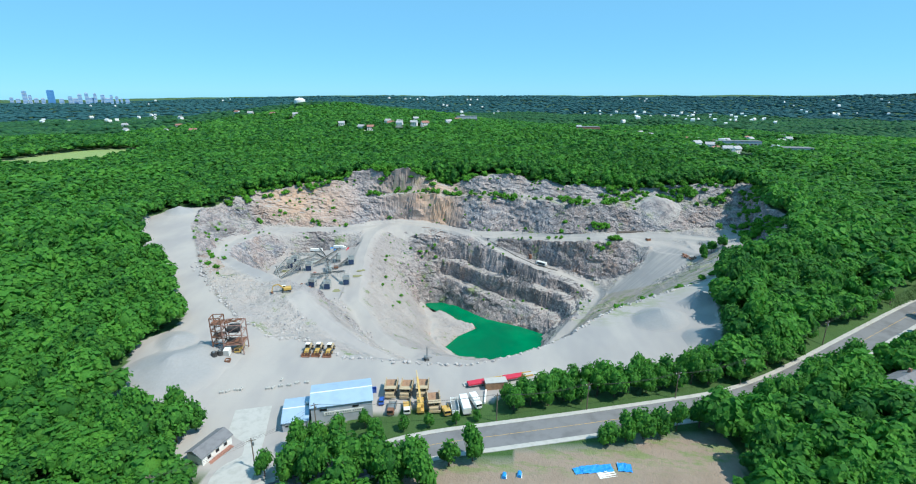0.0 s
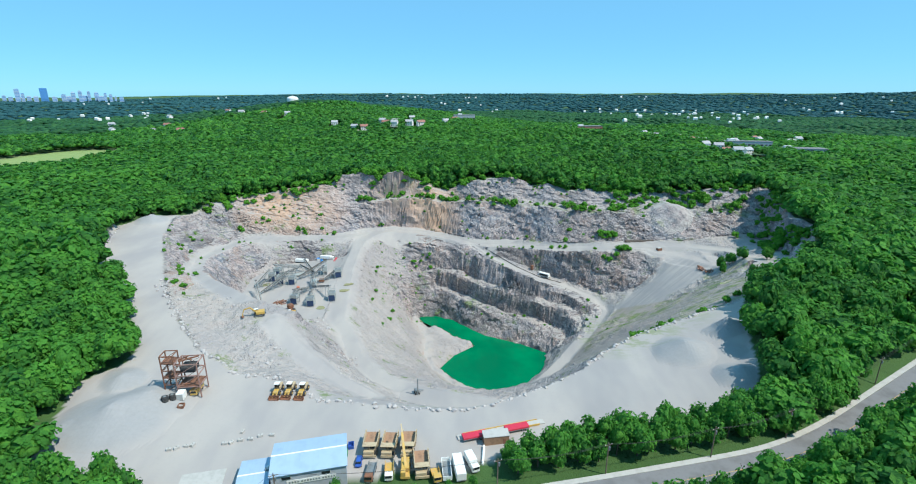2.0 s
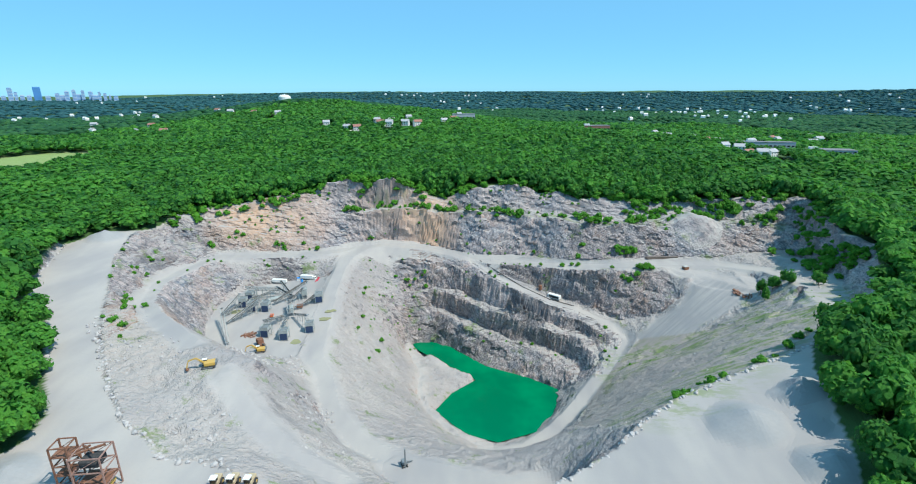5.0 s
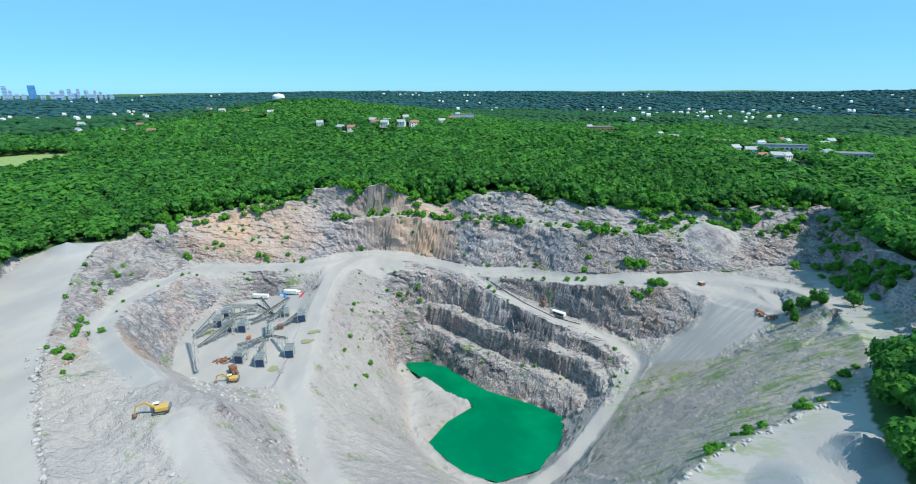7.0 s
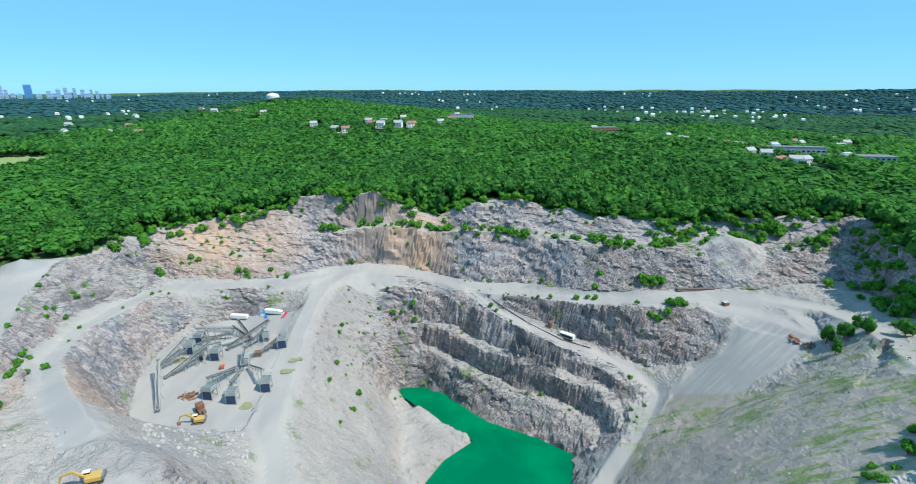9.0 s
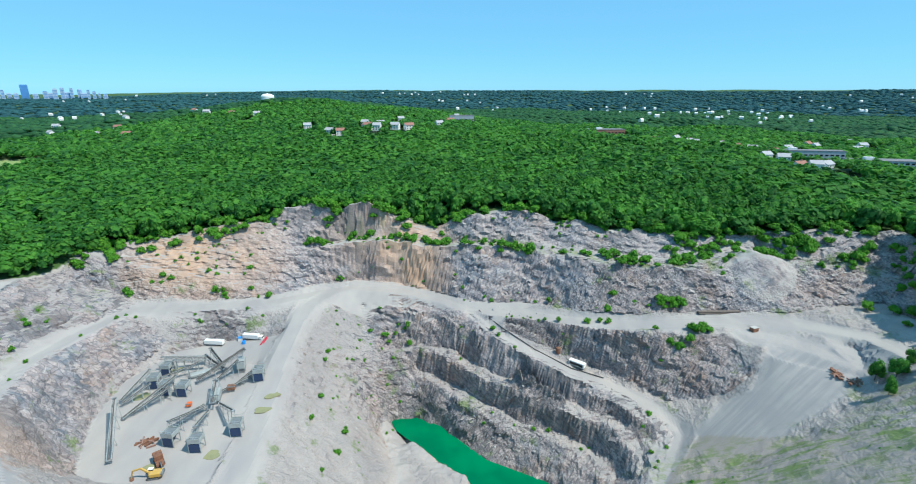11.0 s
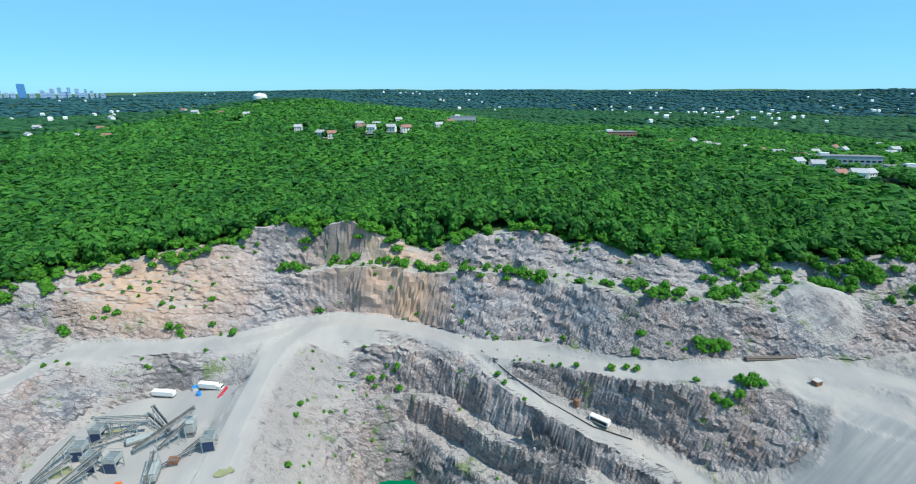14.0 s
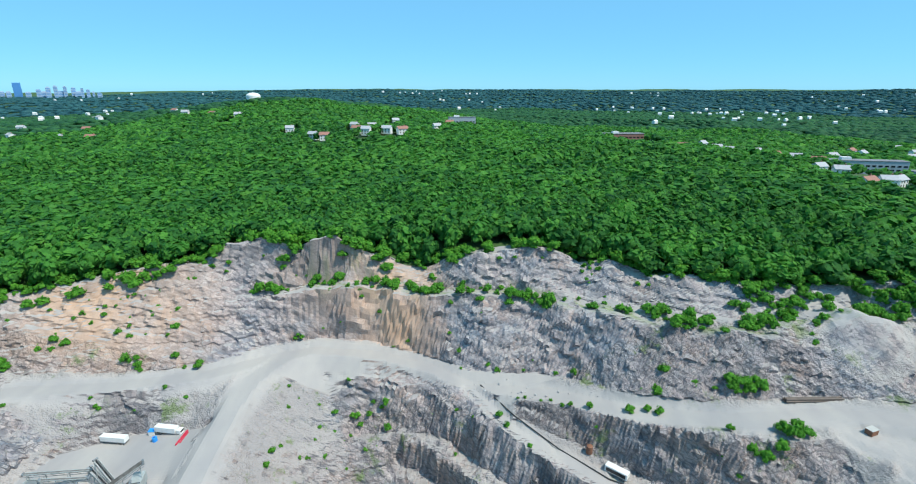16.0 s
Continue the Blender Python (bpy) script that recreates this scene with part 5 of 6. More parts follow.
# ---- terrace and upper road ----
site = trailer("white site trailer with a dark sheet for its open side", WHITE, 8.6, 2.8, 2.4)
# dark sheet on the closed body stands for the shade inside an opening
part("dark_side_sheet", box(B(), -1.42, 0, 1.5, 0.06, 7.4, 1.5), GLASS, site)
put(site, 64.8, 389.8, 50)
tank = thing("tank", "rust-brown upright steel tank", "tank")
part("shell", tube(B(), (0, 0, 0), (0, 0, 3.2), 1.2, 1.2, 16), RUST, tank)
part("cap", tube(B(), (0, 0, 3.2), (0, 0, 3.5), 1.1, 0.5, 16), RUST, tank)
put(tank, 56.2, 397.5)
pipes = thing("pipe_stack", "long stack of dark steel pipes beside the road", "pipes")
for i in range(3):
    for j in range(2 - (i == 2)):
        part("pipe", tube(B(), (-11, i * 0.9 - 0.9 + 0.2 * j, 0.45 + 0.8 * j), (11, i * 0.9 - 0.9, 0.45 + 0.8 * j), 0.42), DARK_STEEL, pipes)
for s in (-8, 0, 8):
    part("bearer", box(B(), s, 0, 0, 0.4, 3.2, 0.15), TIMBER, pipes)
put(pipes, 139.5, 400.2, 2)
line = thing("pipeline", "thin dark hose line along the road edge", "pipe")
for k, ((ax_, ay_, _), (bx_, by_, _)) in enumerate(zip(ROAD_LOWER[0:4], ROAD_LOWER[1:5])):
    dx, dy = by_ - ay_, ax_ - bx_
    n = math.hypot(dx, dy)
    ox, oy = -5.4 * dx / n, -5.4 * dy / n
    ox, oy = (ox, oy) if oy > 0 else (-ox, -oy)
    part("length", tube(B(), (ax_ + ox, ay_ + oy, top(ax_ + ox, ay_ + oy) + 0.5), (bx_ + ox, by_ + oy, top(bx_ + ox, by_ + oy) + 0.5), 0.25, n=8), RUBBER, line)
bx2 = thing("hut", "small rusty steel cabin beside the upper road", "hut")
part("body", box(B(), 0, 0, 0, 3.4, 2.4, 2.0, bevel=0.05), RUST, bx2)
part("roof", box(B(), 0, 0, 2.0, 3.6, 2.6, 0.12), CONCRETE, bx2)
put(bx2, 149, 384, 20)

# ---- street, verge, poles ----
def ribbon(line, half, lift, shift=0.0, name="road", mat=None, thick=0.25):
    pts = []
    for (x0, y0, _), (x1, y1, _) in zip(line, line[1:]):
        n = max(1, int(math.hypot(x1 - x0, y1 - y0) / 4))
        pts += [(x0 + (x1 - x0) * k / n, y0 + (y1 - y0) * k / n) for k in range(n)]
    pts.append(line[-1][:2])
    p = np.array(pts)
    for _ in range(12):
        p[1:-1] = (p[:-2] + 2 * p[1:-1] + p[2:]) / 4
    d = np.gradient(p, axis=0)
    d /= np.linalg.norm(d, axis=1)[:, None]
    nrm = np.stack([-d[:, 1], d[:, 0]], 1)
    z = height(p[:, 0], p[:, 1])
    bm = B()
    rows = []
    for q, m, h in zip(p, nrm, z):
        l, r = q + m * (shift + half), q + m * (shift - half)
        rows.append([bm.verts.new((*l, h + lift)), bm.verts.new((*r, h + lift)), bm.verts.new((*r, h + lift - thick)), bm.verts.new((*l, h + lift - thick))])
    for a, b in zip(rows, rows[1:]):
        for i in range(4):
            j = (i + 1) % 4
            bm.faces.new((a[i], a[j], b[j], b[i]))
    bmesh.ops.recalc_face_normals(bm, faces=bm.faces[:])
    return link_mesh(name, bm, mat)


tagged(ribbon(STREET, 5.0, 0.20, 0, "road", ASPHALT), "two-lane grey asphalt street", "road", kind="structure")
tagged(ribbon(STREET, 0.9, 0.32, 6.0, "pavement", CONCRETE), "pale concrete footpath beside the street", "pavement", kind="structure")
tagged(ribbon(STREET, 0.9, 0.30, -6.0, "pavement", CONCRETE), "pale concrete footpath beside the street", "pavement", kind="structure")
tagged(ribbon(STREET, 0.07, 0.215, 0.12, "trim", YELLOW, 0.02), "thin yellow centre line on the asphalt", "road marking", kind="structure")
tagged(ribbon([(-66, 85, 0), (-68, 112, 0), (-72, 132, 0), (-76, 150, 0)], 6.0, 0.06, 0, "road", CONCRETE), "pale dusty entrance drive", "road", kind="structure")


def pole(label, h=11):
    ob = thing("utility_pole", label, "utility pole", "street poles")
    part("post", tube(B(), (0, 0, -0.5), (0, 0, h), 0.2, 0.14), TIMBER, ob)
    part("crossarm", box(B(), 0, 0, h - 0.9, 2.4, 0.14, 0.16), TIMBER, ob)
    part("transformer", tube(B(), (0.4, 0, h - 2.6), (0.4, 0, h - 1.5), 0.28), IRON, ob)
    for s in (-1, 0, 1):
        part("insulator", tube(B(), (s, 0, h - 0.74), (s, 0, h - 0.5), 0.07), WHITE, ob)
    return ob


POLES = [(-84, 106), (-64, 121), (-50.5, 137.5), (8.5, 142.5), (40, 148), (73, 154), (100, 161.5), (148, 187), (200, 217)]
up = put(pole("weathered timber utility pole with a crossarm"), *POLES[0])
for x, y in POLES[1:]:
    copy_thing(up, pose(x, y, top(x, y), 0, 0, 20))
for s in (-1, 0, 1):
    wire = B()
    for (x0, y0), (x1, y1) in zip(POLES, POLES[1:]):
        a, b = Vector((x0 + s, y0, top(x0, y0) + 10.5)), Vector((x1 + s, y1, top(x1, y1) + 10.5))
        last = a
        for k in range(1, 7):
            q = a.lerp(b, k / 6) - Vector((0, 0, 1.4 * (1 - (k / 3 - 1) ** 2)))
            tube(wire, last, q, 0.03, n=4)
            last = q
    tagged(link_mesh("power_line", wire, RUBBER), "thin black overhead wire between poles", "wire", "overhead wires")

# building lot across the street
for x, y, sx, sy, a in ((36, 119.5, 9, 3.0, 5), (44, 119.8, 4, 3.4, -8), (31, 119, 4, 2.6, 12)):
    sheet = B()
    bmesh.ops.create_grid(sheet, x_segments=14, y_segments=8, size=0.5, matrix=Matrix.Diagonal((sx, sy, 1, 1)))
    for v in sheet.verts:
        v.co.z = 0.35 + 0.3 * noise.noise(v.co * 0.9) + 0.15 * noise.noise(v.co * 2.5)
    ob = link_mesh("tarpaulin", sheet, BLUE_TARP)
    ob.modifiers.new("thick", "SOLIDIFY").thickness = 0.04
    put(tagged(ob, "crumpled bright blue tarpaulin on bare soil", "tarpaulin", "tarpaulins"), x, y, a)
ps = thing("pipe_stack", "loose stack of white plastic pipes", "pipes")
for k in range(6):
    part("pipe", tube(B(), (-2.5, -1 + 0.4 * k, 0.2), (2.8, -1 + 0.42 * k + 0.3 * (k % 2), 0.2), 0.16, n=8), WHITE, ps)
put(ps, 38, 117.2, 10)
for x, y in ((8.8, 117), (13.2, 117.4)):
    sp = thing("pump", "blue and white pump unit on bare soil", "pump", "pump units")
    part("drum", tube(B(), (-0.9, 0, 0.7), (0.9, 0, 0.7), 0.6), BLUE_TARP, sp)
    part("stand", box(B(), 0, 0, 0, 1.8, 1.6, 0.3), WHITE, sp)
    put(sp, x, y, 80)

# concrete blocks at the weighbridge gates
blk = thing("barrier_block", "pale precast concrete block", "barrier", "gate blocks")
part("body", box(B(), 0, 0, 0, 1.6, 0.8, 0.9, bevel=0.08), CONCRETE, blk)
part("lifting_eye", tube(B(), (0, 0, 0.85), (0, 0, 1.05), 0.12, n=8), IRON, blk)
put(blk, -91, 158.3, 10)
for x, y, a in ((-89, 159, 40), (-86.5, 160, 0), (-84.8, 160.6, 80), (-75.3, 161.4, 5), (-73.5, 162, 60), (-71, 163, 10), (-68, 163.5, 0), (-72, 166.9, 90), (-65.5, 165, 20), (-62, 165.5, 0)):
    copy_thing(blk, pose(x, y, top(x, y), 0, 0, a))

# ---- single trees and shrubs ----
def leafy(name, v, f, tone, parent, mat=None):
    me = mesh_from(name, v, f, [mat or LEAF], True)
    point_attr(me, "tone", tone)
    ob = new(name, me)
    ob.parent = parent
    return ob


def tree(label, seed, w=9.0, h=12.0, trunk=0.28, group="single trees by the quarry"):
    ob = thing("tree", label, "tree", group)
    t = tube(B(), (0, 0, -0.6), (0.2, 0.1, h * 0.62), trunk, trunk * 0.5, 8)
    part("trunk", t, BARK, ob)
    r = random.Random(seed)
    for k in range(5):
        a = 1.3 * k + r.random()
        part("limb", tube(B(), (0.1, 0, h * (0.28 + 0.06 * k)), (w * 0.3 * math.cos(a), w * 0.3 * math.sin(a), h * (0.55 + 0.07 * k)), trunk * 0.45, trunk * 0.15, 6), BARK, ob)
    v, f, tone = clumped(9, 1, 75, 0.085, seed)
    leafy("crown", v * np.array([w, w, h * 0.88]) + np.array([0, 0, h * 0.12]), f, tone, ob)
    return ob


kinds = [tree("broad green deciduous tree", 61), tree("round leafy deciduous tree", 62, 8, 12.5), tree("tall dense green tree", 63, 8, 14)]
SPOTS = [(91.4, 173, .75), (-35, 139.5, .62), (-42, 131, .8), (-30, 132, .7), (-22, 138, .5), (-14, 139, .45), (-48, 130, .8), (-40, 124, 1.1), (-53, 127, .9), (-27, 118, 1.2), (2, 143, .4), (-5, 141, .4), (-18, 117, 1.2), (-7, 122, .8), (0, 124, .95), (-34, 118, 1.25), (-23, 112, 1.2), (-44, 114, 1.2), (-52, 117, 1.0), (-36, 108, 1.2), (-14, 110, 1.1), (13, 153, .7), (19, 155, .85), (25, 156, .8), (31, 157, .9), (37, 159, 1.0), (43, 159, .9), (49, 160, 1.05), (55, 161, .9), (61, 161, 1.0), (67, 162, .9), (73, 163, 1.0), (80, 165, .9), (87, 168, 1.0), (94, 170, 1), (48, 131.5, .8), (54, 133, .95), (60, 134.5, .9), (66, 136.5, .8), (42, 130.5, .7), (74, 138, 1), (82, 140, 1), (90, 142, .9), (-90, 138, 1.0), (-97, 140, 1.1), (-93, 132, 1.15), (-101, 134, 1.2), (-108, 139, 1.1), (-106, 130, 1.2), (-98, 125, 1.2), (-112, 132, 1.1), (-114, 141, 1.0), (-88, 117, 1.1), (171.2, 338.5, .75), (174, 333, .7), (178.6, 327.7, .8), (166, 326, .6), (190, 322, .7), (181, 336, .6), (98, 145, 1), (105, 148, 1.1), (112, 151, 1), (119, 154, 1), (127, 159, 1.1), (136, 164, 1), (145, 169, 1), (101, 164, 1), (108, 168, 1), (115, 171, 1.1), (122, 174, 1), (130, 178, 1), (-60, 118, .7), (-50, 119, .8), (-64, 100, .9), (-44, 119, .8)] + [(15 + 6.1 * k, 149 + 1.05 * k + 1.5 * (k % 2), 0.8 + 0.06 * (k % 4)) for k in range(13)]
for i, (x, y, s) in enumerate(SPOTS):
    if i < 3:
        kinds[i].matrix_world = pose(x, y, top(x, y), 0, 0, 70 * i) @ Matrix.Diagonal((s, s, s, 1))
    else:
        o = copy_thing(kinds[i % 3], pose(x, y, top(x, y), 0, 0, 67 * i))
        o.scale = (s * (0.9 + 0.03 * (i % 7)), s * (0.92 + 0.03 * (i % 6)), s)


def shrub(seed):
    ob = thing("shrub", "small green shrub rooted among broken rock", "shrub", "shrubs in the quarry")
    part("stem", tube(B(), (0, 0, -0.5), (0, 0.1, 1.2), 0.09, 0.05, 6), BARK, ob)
    v, f, tone = clumped(5, 1, 34, 0.13, seed)
    leafy("foliage", v * np.array([2.8, 2.8, 2.6]), f, np.clip(tone + 0.2, 0, 1), ob, LEAF_SHRUB)
    return ob


shrubs = [shrub(81), shrub(82), shrub(83)]
r = random.Random(5)
spots = []


def along(line, n, spread, dy=0.0, s0=0.5, s1=1.2):
    for _ in range(n):
        k = r.random() * (len(line) - 1.001)
        a, b, t = line[int(k)], line[int(k) + 1], k % 1
        spots.append((a[0] + (b[0] - a[0]) * t + r.gauss(0, spread), a[1] + (b[1] - a[1]) * t + dy + r.gauss(0, spread), r.uniform(s0, s1)))


# bushy patches on the ledges: x, y, how many, spread, sizes
THICKETS = [(-80, 452, 5, 2.5, 1.4, 2.4), (-52, 458, 2, 1.5, 0.8, 1.4), (-24, 454, 4, 2.5, 1.0, 1.9), (-8, 452, 3, 2, 1.0, 2.0), (20, 448, 4, 3, 1.0, 1.7), (34, 447, 6, 3, 1.5, 2.6), (44, 445, 5, 3, 1.5, 2.5), (88, 430, 5, 3, 1.3, 2.3), (97, 424, 5, 3, 1.3, 2.3), (106, 423, 5, 3, 1.3, 2.2), (127, 420, 6, 3, 1.4, 2.6), (140, 424, 4, 3, 1.2, 2.0), (110, 404, 5, 2.5, 1.2, 2.2), (117, 404, 5, 2.5, 1.2, 2.2), (84, 408, 2, 1, 1.4, 2.0), (-132, 421, 3, 2, 1.0, 1.7), (-158, 420, 4, 3, 0.9, 1.6), (-176, 412, 2, 1.5, 1.2, 1.8), (180, 428, 8, 5, 1.6, 2.8), (200, 428, 8, 5, 1.6, 2.8), (222, 420, 6, 5, 1.6, 2.8)]
along(BENCH[1:9], 44, 1.8, 4, 0.8, 2.1)
along(BENCH[9:], 16, 2.5, 4, 0.8, 1.9)
along(BACK_TOE[2:12], 26, 1.5, 1.5, 0.5, 1.2)
along([(70, 222), (95, 232), (120, 241), (150, 262)], 20, 2, 3, 0.7, 1.7)
along([(p[0] + 7, p[1] - 2) for p in RIM_WEST[4:]], 18, 3, 0, 0.7, 1.5)
along([(-45, 420), (-25, 425), (0, 418), (12, 408)], 16, 3, 0, 0.6, 1.5)
along([(-60, 395), (-52, 360), (-45, 330)], 20, 6, 0, 0.5, 1.2)
along([(98, 330), (88, 340)], 6, 4, 0, 0.5, 0.9)
along(ROAD_UPPER[3:8], 12, 1, -7, 0.5, 0.9)
along([(-95, 420), (-130, 428), (-160, 425)], 14, 3, 4, 0.6, 1.4)
along([(-190, 380), (-178, 330), (-160, 300)], 14, 5, 0, 0.5, 1.3)
along([(20, 380), (45, 370), (70, 355)], 8, 3, 0, 0.5, 1.0)
along([(216, 390), (208, 360), (200, 335)], 12, 4, 0, 1.2, 2.4)
for cx, cy, n, spread, s0, s1 in THICKETS:
    spots += [(cx + r.gauss(0, spread), cy + r.gauss(0, 0.6 * spread), r.uniform(s0, s1)) for _ in range(n)]
spots += [(x, y, s) for x, y, s in ((30, 414, .5), (33, 413.6, .6), (39, 411, .6), (43, 411, .6), (47, 408.5, .7), (50, 407.5, .9), (57, 405.5, 1.1), (59.5, 401, 1.1), (71.5, 401.5, 1.5), (78, 401, 1.2), (81.7, 399, 1.4), (87, 412, 1.7), (103, 379, 1.3), (107, 381, 1.7), (111, 379, 1.9), (116, 380, 2.0), (121, 382, 2.1), (126, 383, 1.9), (119, 385, 2), (124, 386, 1.8), (98, 383, 1.2), (101, 386, 1.1), (92, 360, 1.2), (88, 356, 1.0), (33, 396, .8), (25, 405, 1.0), (22, 409, 1.2))]
for i, (x, y, s) in enumerate(spots):
    m = pose(x, y, top(x, y) - 0.3, 0, 0, 50 * i)
    if i < 3:
        shrubs[i].matrix_world = m
    else:
        o = copy_thing(shrubs[i % 3], m)
        o.scale = (s, s * 0.95, s * (0.8 + 0.08 * (i % 5)))

# scrub along the crest and weeds on the tip slope, too many to count
spots = []
along(CREST[3:7], 60, 4, -1, 1.0, 2.6)
along(CREST[3:], 150, 2.5, 2.5, 1.0, 2.8)
along(CREST_EAST[:8], 80, 2.5, 1, 1.0, 2.8)
along(CREST[6:], 60, 3, -7, 0.4, 1.2)
along([(168, 300), (150, 296), (125, 305), (105, 318)], 130, 9, 0, 0.12, 0.4)
along([(160, 270), (130, 265), (100, 275), (85, 300)], 90, 12, 0, 0.1, 0.3)
along([(-52, 425), (-60, 400), (-45, 380), (-40, 405)], 40, 8, 0, 0.3, 0.9)
along([(118, 432), (160, 433), (215, 431)], 60, 4, 0, 0.8, 2.4)
along([(238, 415), (227, 385), (215, 352), (210, 328)], 70, 2.5, 0, 0.9, 2.6)
along([(-190, 420), (-150, 435), (-120, 440)], 30, 5, 0, 0.3, 0.9)
scrub = np.array([(x, y, top(x, y) - 0.3, 2.8 * s, 2.4 * s, 0.7) for x, y, s in spots])
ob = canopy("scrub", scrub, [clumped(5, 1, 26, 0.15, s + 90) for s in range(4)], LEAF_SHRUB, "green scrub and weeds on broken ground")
tagged(ob, "green scrub and weeds on broken ground", "scrub", kind="stuff")

# ---- houses and far buildings ----
def house(label, wall, roof, sx=11, sy=8, h=5.5):
    ob = thing("house", label, "house", "houses among the woods")
    part("wall", box(B(), 0, 0, -1.0, sx, sy, h + 1), wall, ob)
    for s in (-1, 1):
        end = B()
        p = [end.verts.new((s * (sx / 2 - 0.05), -sy / 2, h)), end.verts.new((s * (sx / 2 - 0.05), sy / 2, h)), end.verts.new((s * (sx / 2 - 0.05), 0, h + 3))]
        end.faces.new(p if s > 0 else p[::-1])
        part("gable", end, wall, ob)
    rf = part("roof", gable(B(), sx, sy, h - 0.1, h + 3, 0.5, 0.25), roof, ob)
    part("chimney", box(B(), sx * 0.25, 0.8, h + 1.5, 0.9, 0.9, 2.6), ROOF_RED, rf)
    for k in range(3):
        for z in (0.9, 3.4):
            part("window", box(B(), -sx / 3 + k * sx / 3, -sy / 2 - 0.04, z, 1.1, 0.08, 1.3), GLASS, ob)
    return ob


styles = [house("white clapboard house with a pale grey roof", WHITE, ROOF_PALE), house("pale house with a brown-red roof", WHITE, ROOF_RED, 12, 8.5), house("tall white house with a pale roof", WHITE, ROOF_PALE, 10, 8, 6.5)]
put(house("pale house with a dark blue-grey roof", WHITE, SHINGLE, 13, 9, 5), 150, 151, 25, lift=0.2)
for i, (x, y) in enumerate(HOUSE_SITES[:-1]):
    m = pose(x, y, at(x, y) + 2.5, 0, 0, (37 * i) % 70 - 35)
    if i < 3:
        styles[i].matrix_world = m
    else:
        copy_thing(styles[i % 3], m)
for i, (x, y, sx, sy, h) in enumerate(BIG_SITES):
    ob = thing("long_building", "long flat-roofed building with window bands", "building", "flat-roofed buildings")
    part("wall", box(B(), 0, 0, -2, sx, sy, h + 2), WALL_GREY if i != 2 else ROOF_RED, ob)
    rf = part("roof", box(B(), 0, 0, h, sx + 0.6, sy + 0.6, 0.5), SHINGLE, ob)
    part("roof_unit", box(B(), -sx * 0.2, 0, h + 0.5, 8, 5, 2.4), WHITE, rf)
    for k in range(int(sx / 5)):
        for z in (1.5, 5.0):
            part("window", box(B(), -sx / 2 + 2.5 + 5 * k, -sy / 2 - 0.05, z, 3.2, 0.1, 1.6), GLASS, ob)
    put(ob, x, y, -10 if x > 300 else 5, z=at(x, y) + 2)
dome = thing("dome_tank", "white domed water tank on a wooded hill", "water tank")
part("drum", tube(B(), (0, 0, -6), (0, 0, 9), 12.5, 12.5, 32), WHITE, dome)
cap = B()
bmesh.ops.create_uvsphere(cap, u_segments=32, v_segments=12, radius=12.5, matrix=Matrix.Translation((0, 0, 9)) @ Matrix.Diagonal((1, 1, 0.45, 1)))
part("cap", cap, WHITE, dome)
part("finial", tube(B(), (0, 0, 14.4), (0, 0, 16), 1.0, 0.6), WHITE, dome)
put(dome, -375, 1188, 0, z=80)

TOWERS = [(27, 157, 9), (36, 164, 6), (73, 156, 13), (106, 166, 8), (123, 162, 8), (135, 160, 7), (150, 161, 6), (163, 163, 8), (178, 164, 5), (187, 166, 6), (195, 169, 4), (46, 169, 8), (58, 169, 8), (115, 169, 10), (142, 168, 10), (171, 169, 14), (90, 170, 9), (205, 171, 8), (14, 170, 8), (3, 168, 7)]
for k, (u, v, w) in enumerate(TOWERS):
    depth = 3250 + 30 * (k % 4)
    x, y, m = -2.4 + depth * (u - 784) / 841, 33 + depth / 0.954, depth / 841
    z0, h, wide = 22, 87 + (158 - v) * m, w * m * 0.8
    ob = thing("tower", "distant blue-grey city tower block", "skyscraper", "city skyline")
    glassy = SLATE_BLUE if k == 2 else TOWER_PALE
    part("shaft", box(B(), 0, 0, -40, wide, wide, 40 + h * 0.92), glassy, ob)
    part("crown", box(B(), 0, 0, h * 0.92, wide * (0.98 if k == 2 else 0.6), wide * 0.7, h * 0.08), glassy, ob)
    for f in range(int(h / 9)):
        part("window_band", box(B(), 0, -wide / 2 - 0.3, 4 + 9 * f, wide * 0.86, 0.7, 3.5), SLATE_BLUE, ob)
    put(ob, x, y, -math.degrees(math.atan2(x, y)), z=z0)

# far streets of small houses between the treetops
vs, fs, base = [], [], 0
cube = np.array([[a, b, c] for c in (0, 1) for b in (-0.5, 0.5) for a in (-0.5, 0.5)] + [[-0.5, 0, 1.45], [0.5, 0, 1.45]])
tri = np.array([[0, 1, 5], [0, 5, 4], [1, 3, 7], [1, 7, 5], [3, 2, 6], [3, 6, 7], [2, 0, 4], [2, 4, 6], [4, 5, 9], [4, 9, 8], [6, 8, 9], [6, 9, 7], [4, 8, 6], [5, 7, 9]])
q = np.random.default_rng(77)
n = 0
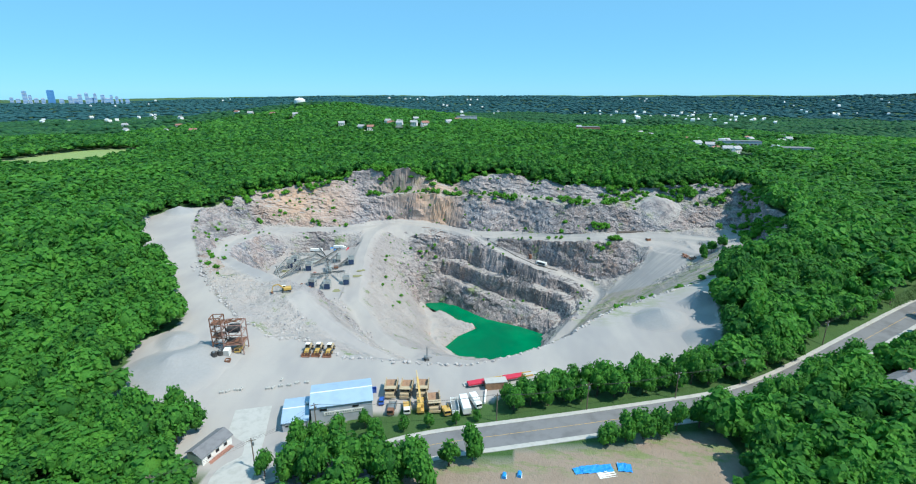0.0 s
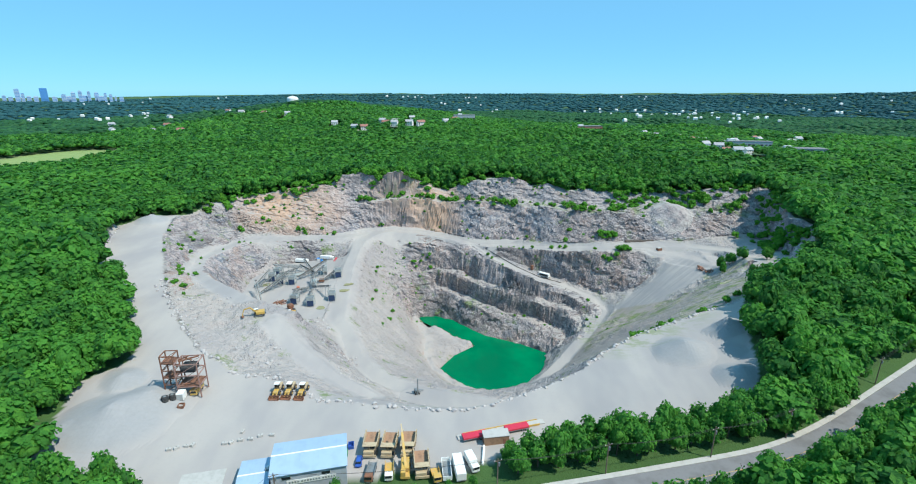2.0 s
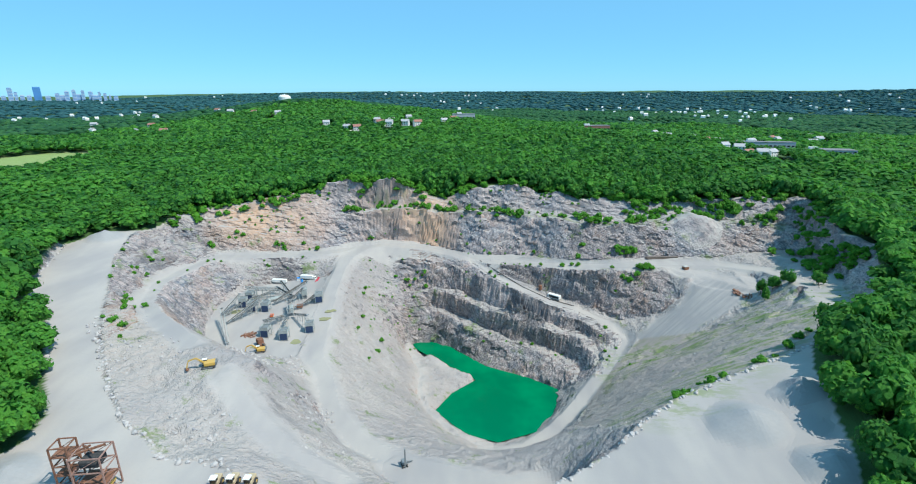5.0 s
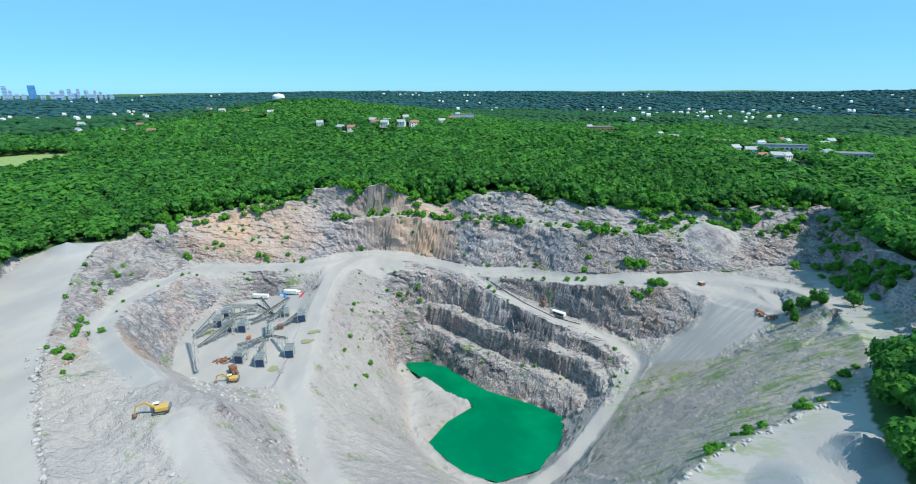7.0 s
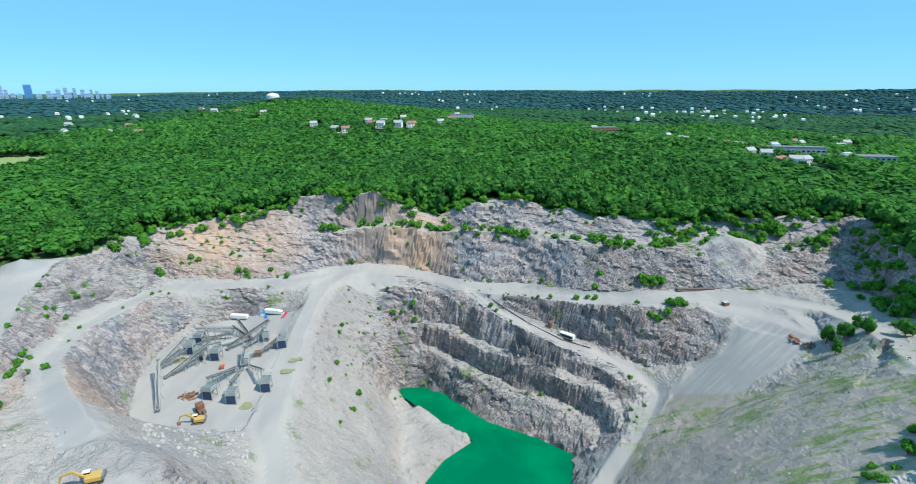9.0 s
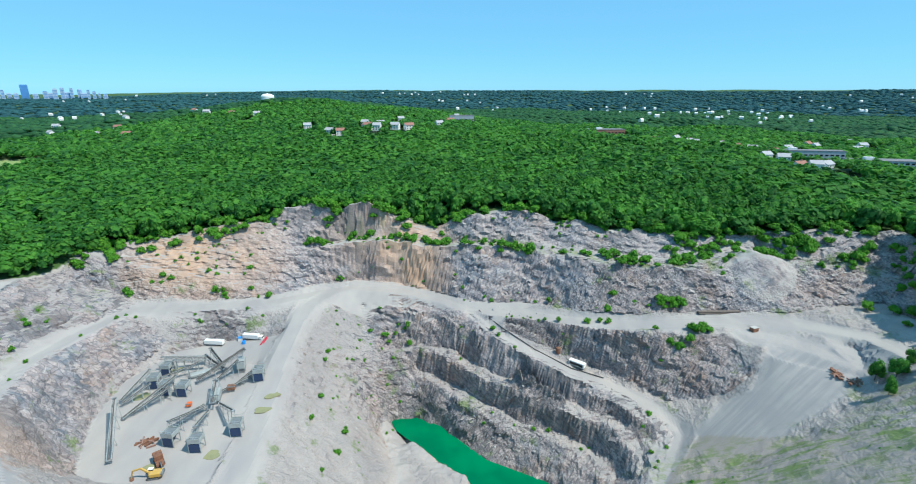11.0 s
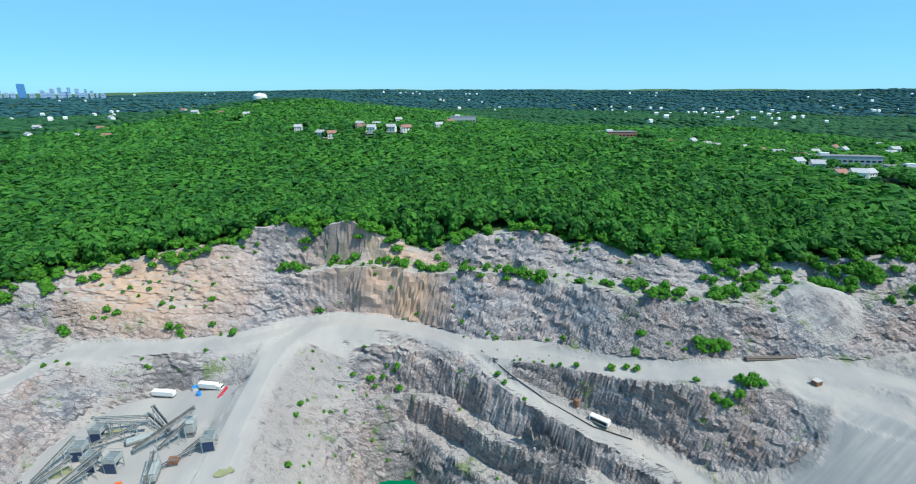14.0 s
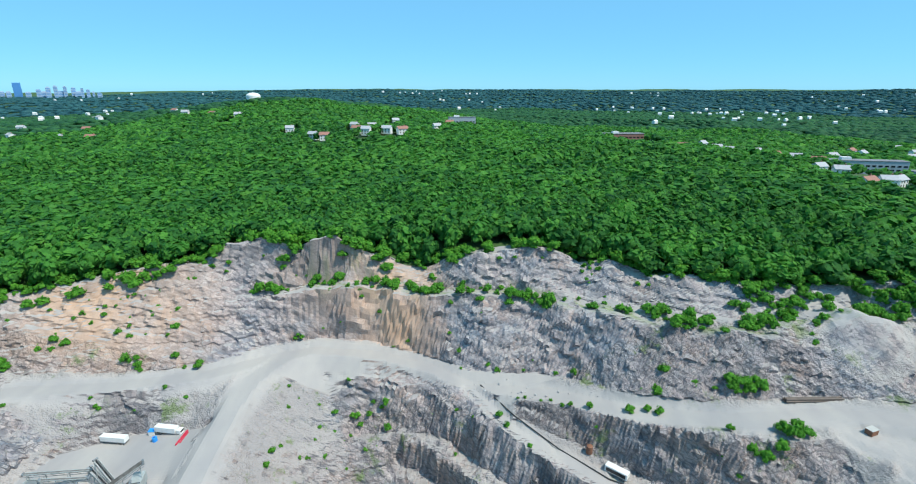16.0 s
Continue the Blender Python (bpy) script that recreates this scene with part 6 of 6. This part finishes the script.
while n < 100:
    d, a = q.uniform(1150, 4200), q.uniform(-0.74, 0.74)
    x, y = d * math.sin(a), 120 + d * math.cos(a)
    if wave(np.array([x]), np.array([y]), 420, 61)[0] < 0.3:
        continue
    g = at(x, y)
    sc = q.uniform(0.4, 0.75) * (1 + d / 9000)
    t = q.uniform(-0.6, 0.6)
    rot = np.array([[math.cos(t), -math.sin(t), 0], [math.sin(t), math.cos(t), 0], [0, 0, 1]])
    vs.append((cube * np.array([13, 9, 7]) * sc) @ rot.T + np.array([x, y, g + (7.5 if d < 2100 else 6.5)]))
    fs.append(tri + base)
    base += len(cube)
    n += 1
tagged(new("far_houses", mesh_from("far_houses", np.vstack(vs), np.vstack(fs), [WHITE])), "white far-off houses between the treetops", "houses", kind="stuff")

# ---- loose stone ----
def stone_mesh(seed):
    v, f = ico(1)
    q = np.random.default_rng(seed)
    v = v * q.uniform(0.7, 1.15, (len(v), 1)) * np.array([1.0, 0.8, 0.65])
    return v, f


for line, n, lab in ((RIM[:13], 170, "row of pale boulders along the pit edge"), (RIM_WEST[:6], 70, "row of boulders along the western haul road"), (WEST_EDGE[6:10], 30, "row of boulders edging the gravel terrace")):
    berm = thing("boulder_row", lab, "boulders")
    meshes = [mesh_from("boulder", *stone_mesh(300 + k), [STONE]) for k in range(5)]
    lens = [math.dist(a[:2], b[:2]) for a, b in zip(line, line[1:])]
    for k in range(n):
        s = (k + r.random() * 0.7) / n * sum(lens)
        for a, b, l in zip(line, line[1:], lens):
            if s <= l:
                break
            s -= l
        x, y = a[0] + (b[0] - a[0]) * s / l + r.gauss(0, 0.7), a[1] + (b[1] - a[1]) * s / l + r.gauss(0, 0.7)
        o = new("boulder", meshes[k % 5])
        o.parent = berm
        sc = r.uniform(0.5, 1.35)
        o.matrix_world = pose(x, y, top(x, y) + 0.25 * sc, r.uniform(-30, 30), r.uniform(-30, 30), r.uniform(0, 360)) @ Matrix.Diagonal((sc, sc, sc, 1))


def rubble(areas, label):
    """Loose stones strewn over patches, as one mesh."""
    vs, fs, base = [], [], 0
    forms = [stone_mesh(400 + k) for k in range(6)]
    for cx, cy, ra, rb_, n, s0, s1 in areas:
        for k in range(n):
            a, d = r.uniform(0, 2 * math.pi), math.sqrt(r.random())
            x, y = cx + ra * d * math.cos(a), cy + rb_ * d * math.sin(a)
            v, f = forms[k % 6]
            m = np.array(Euler((r.uniform(0, 3), r.uniform(0, 3), r.uniform(0, 6))).to_matrix())
            s = s0 + (s1 - s0) * r.random() ** 3
            vs.append(v @ m.T * s + np.array([x, y, top(x, y) + 0.25 * s]))
            fs.append(f + base)
            base += len(v)
    ob = new("rubble", mesh_from("rubble", np.vstack(vs), np.vstack(fs), [STONE]))
    return tagged(ob, label, "rubble", kind="stuff")


rubble([(-92, 285, 20, 16, 420, 0.3, 1.4), (-62, 250, 9, 14, 160, 0.3, 1.3), (-125, 250, 14, 16, 120, 0.3, 1.0), (-85, 215, 12, 10, 120, 0.3, 1.0), (-150, 275, 10, 14, 90, 0.3, 1.0), (-45, 220, 10, 8, 90, 0.3, 1.0), (0, 205, 30, 8, 130, 0.3, 1.1), (55, 230, 12, 12, 80, 0.3, 1.0), (50, 420, 60, 8, 120, 0.2, 0.8), (-50, 360, 18, 40, 150, 0.25, 1.0), (100, 280, 35, 25, 140, 0.25, 0.8), (20, 372, 30, 14, 120, 0.3, 1.1), (31, 600, 14, 4, 40, 0.8, 2.2)], "loose grey broken stone below the rock faces")
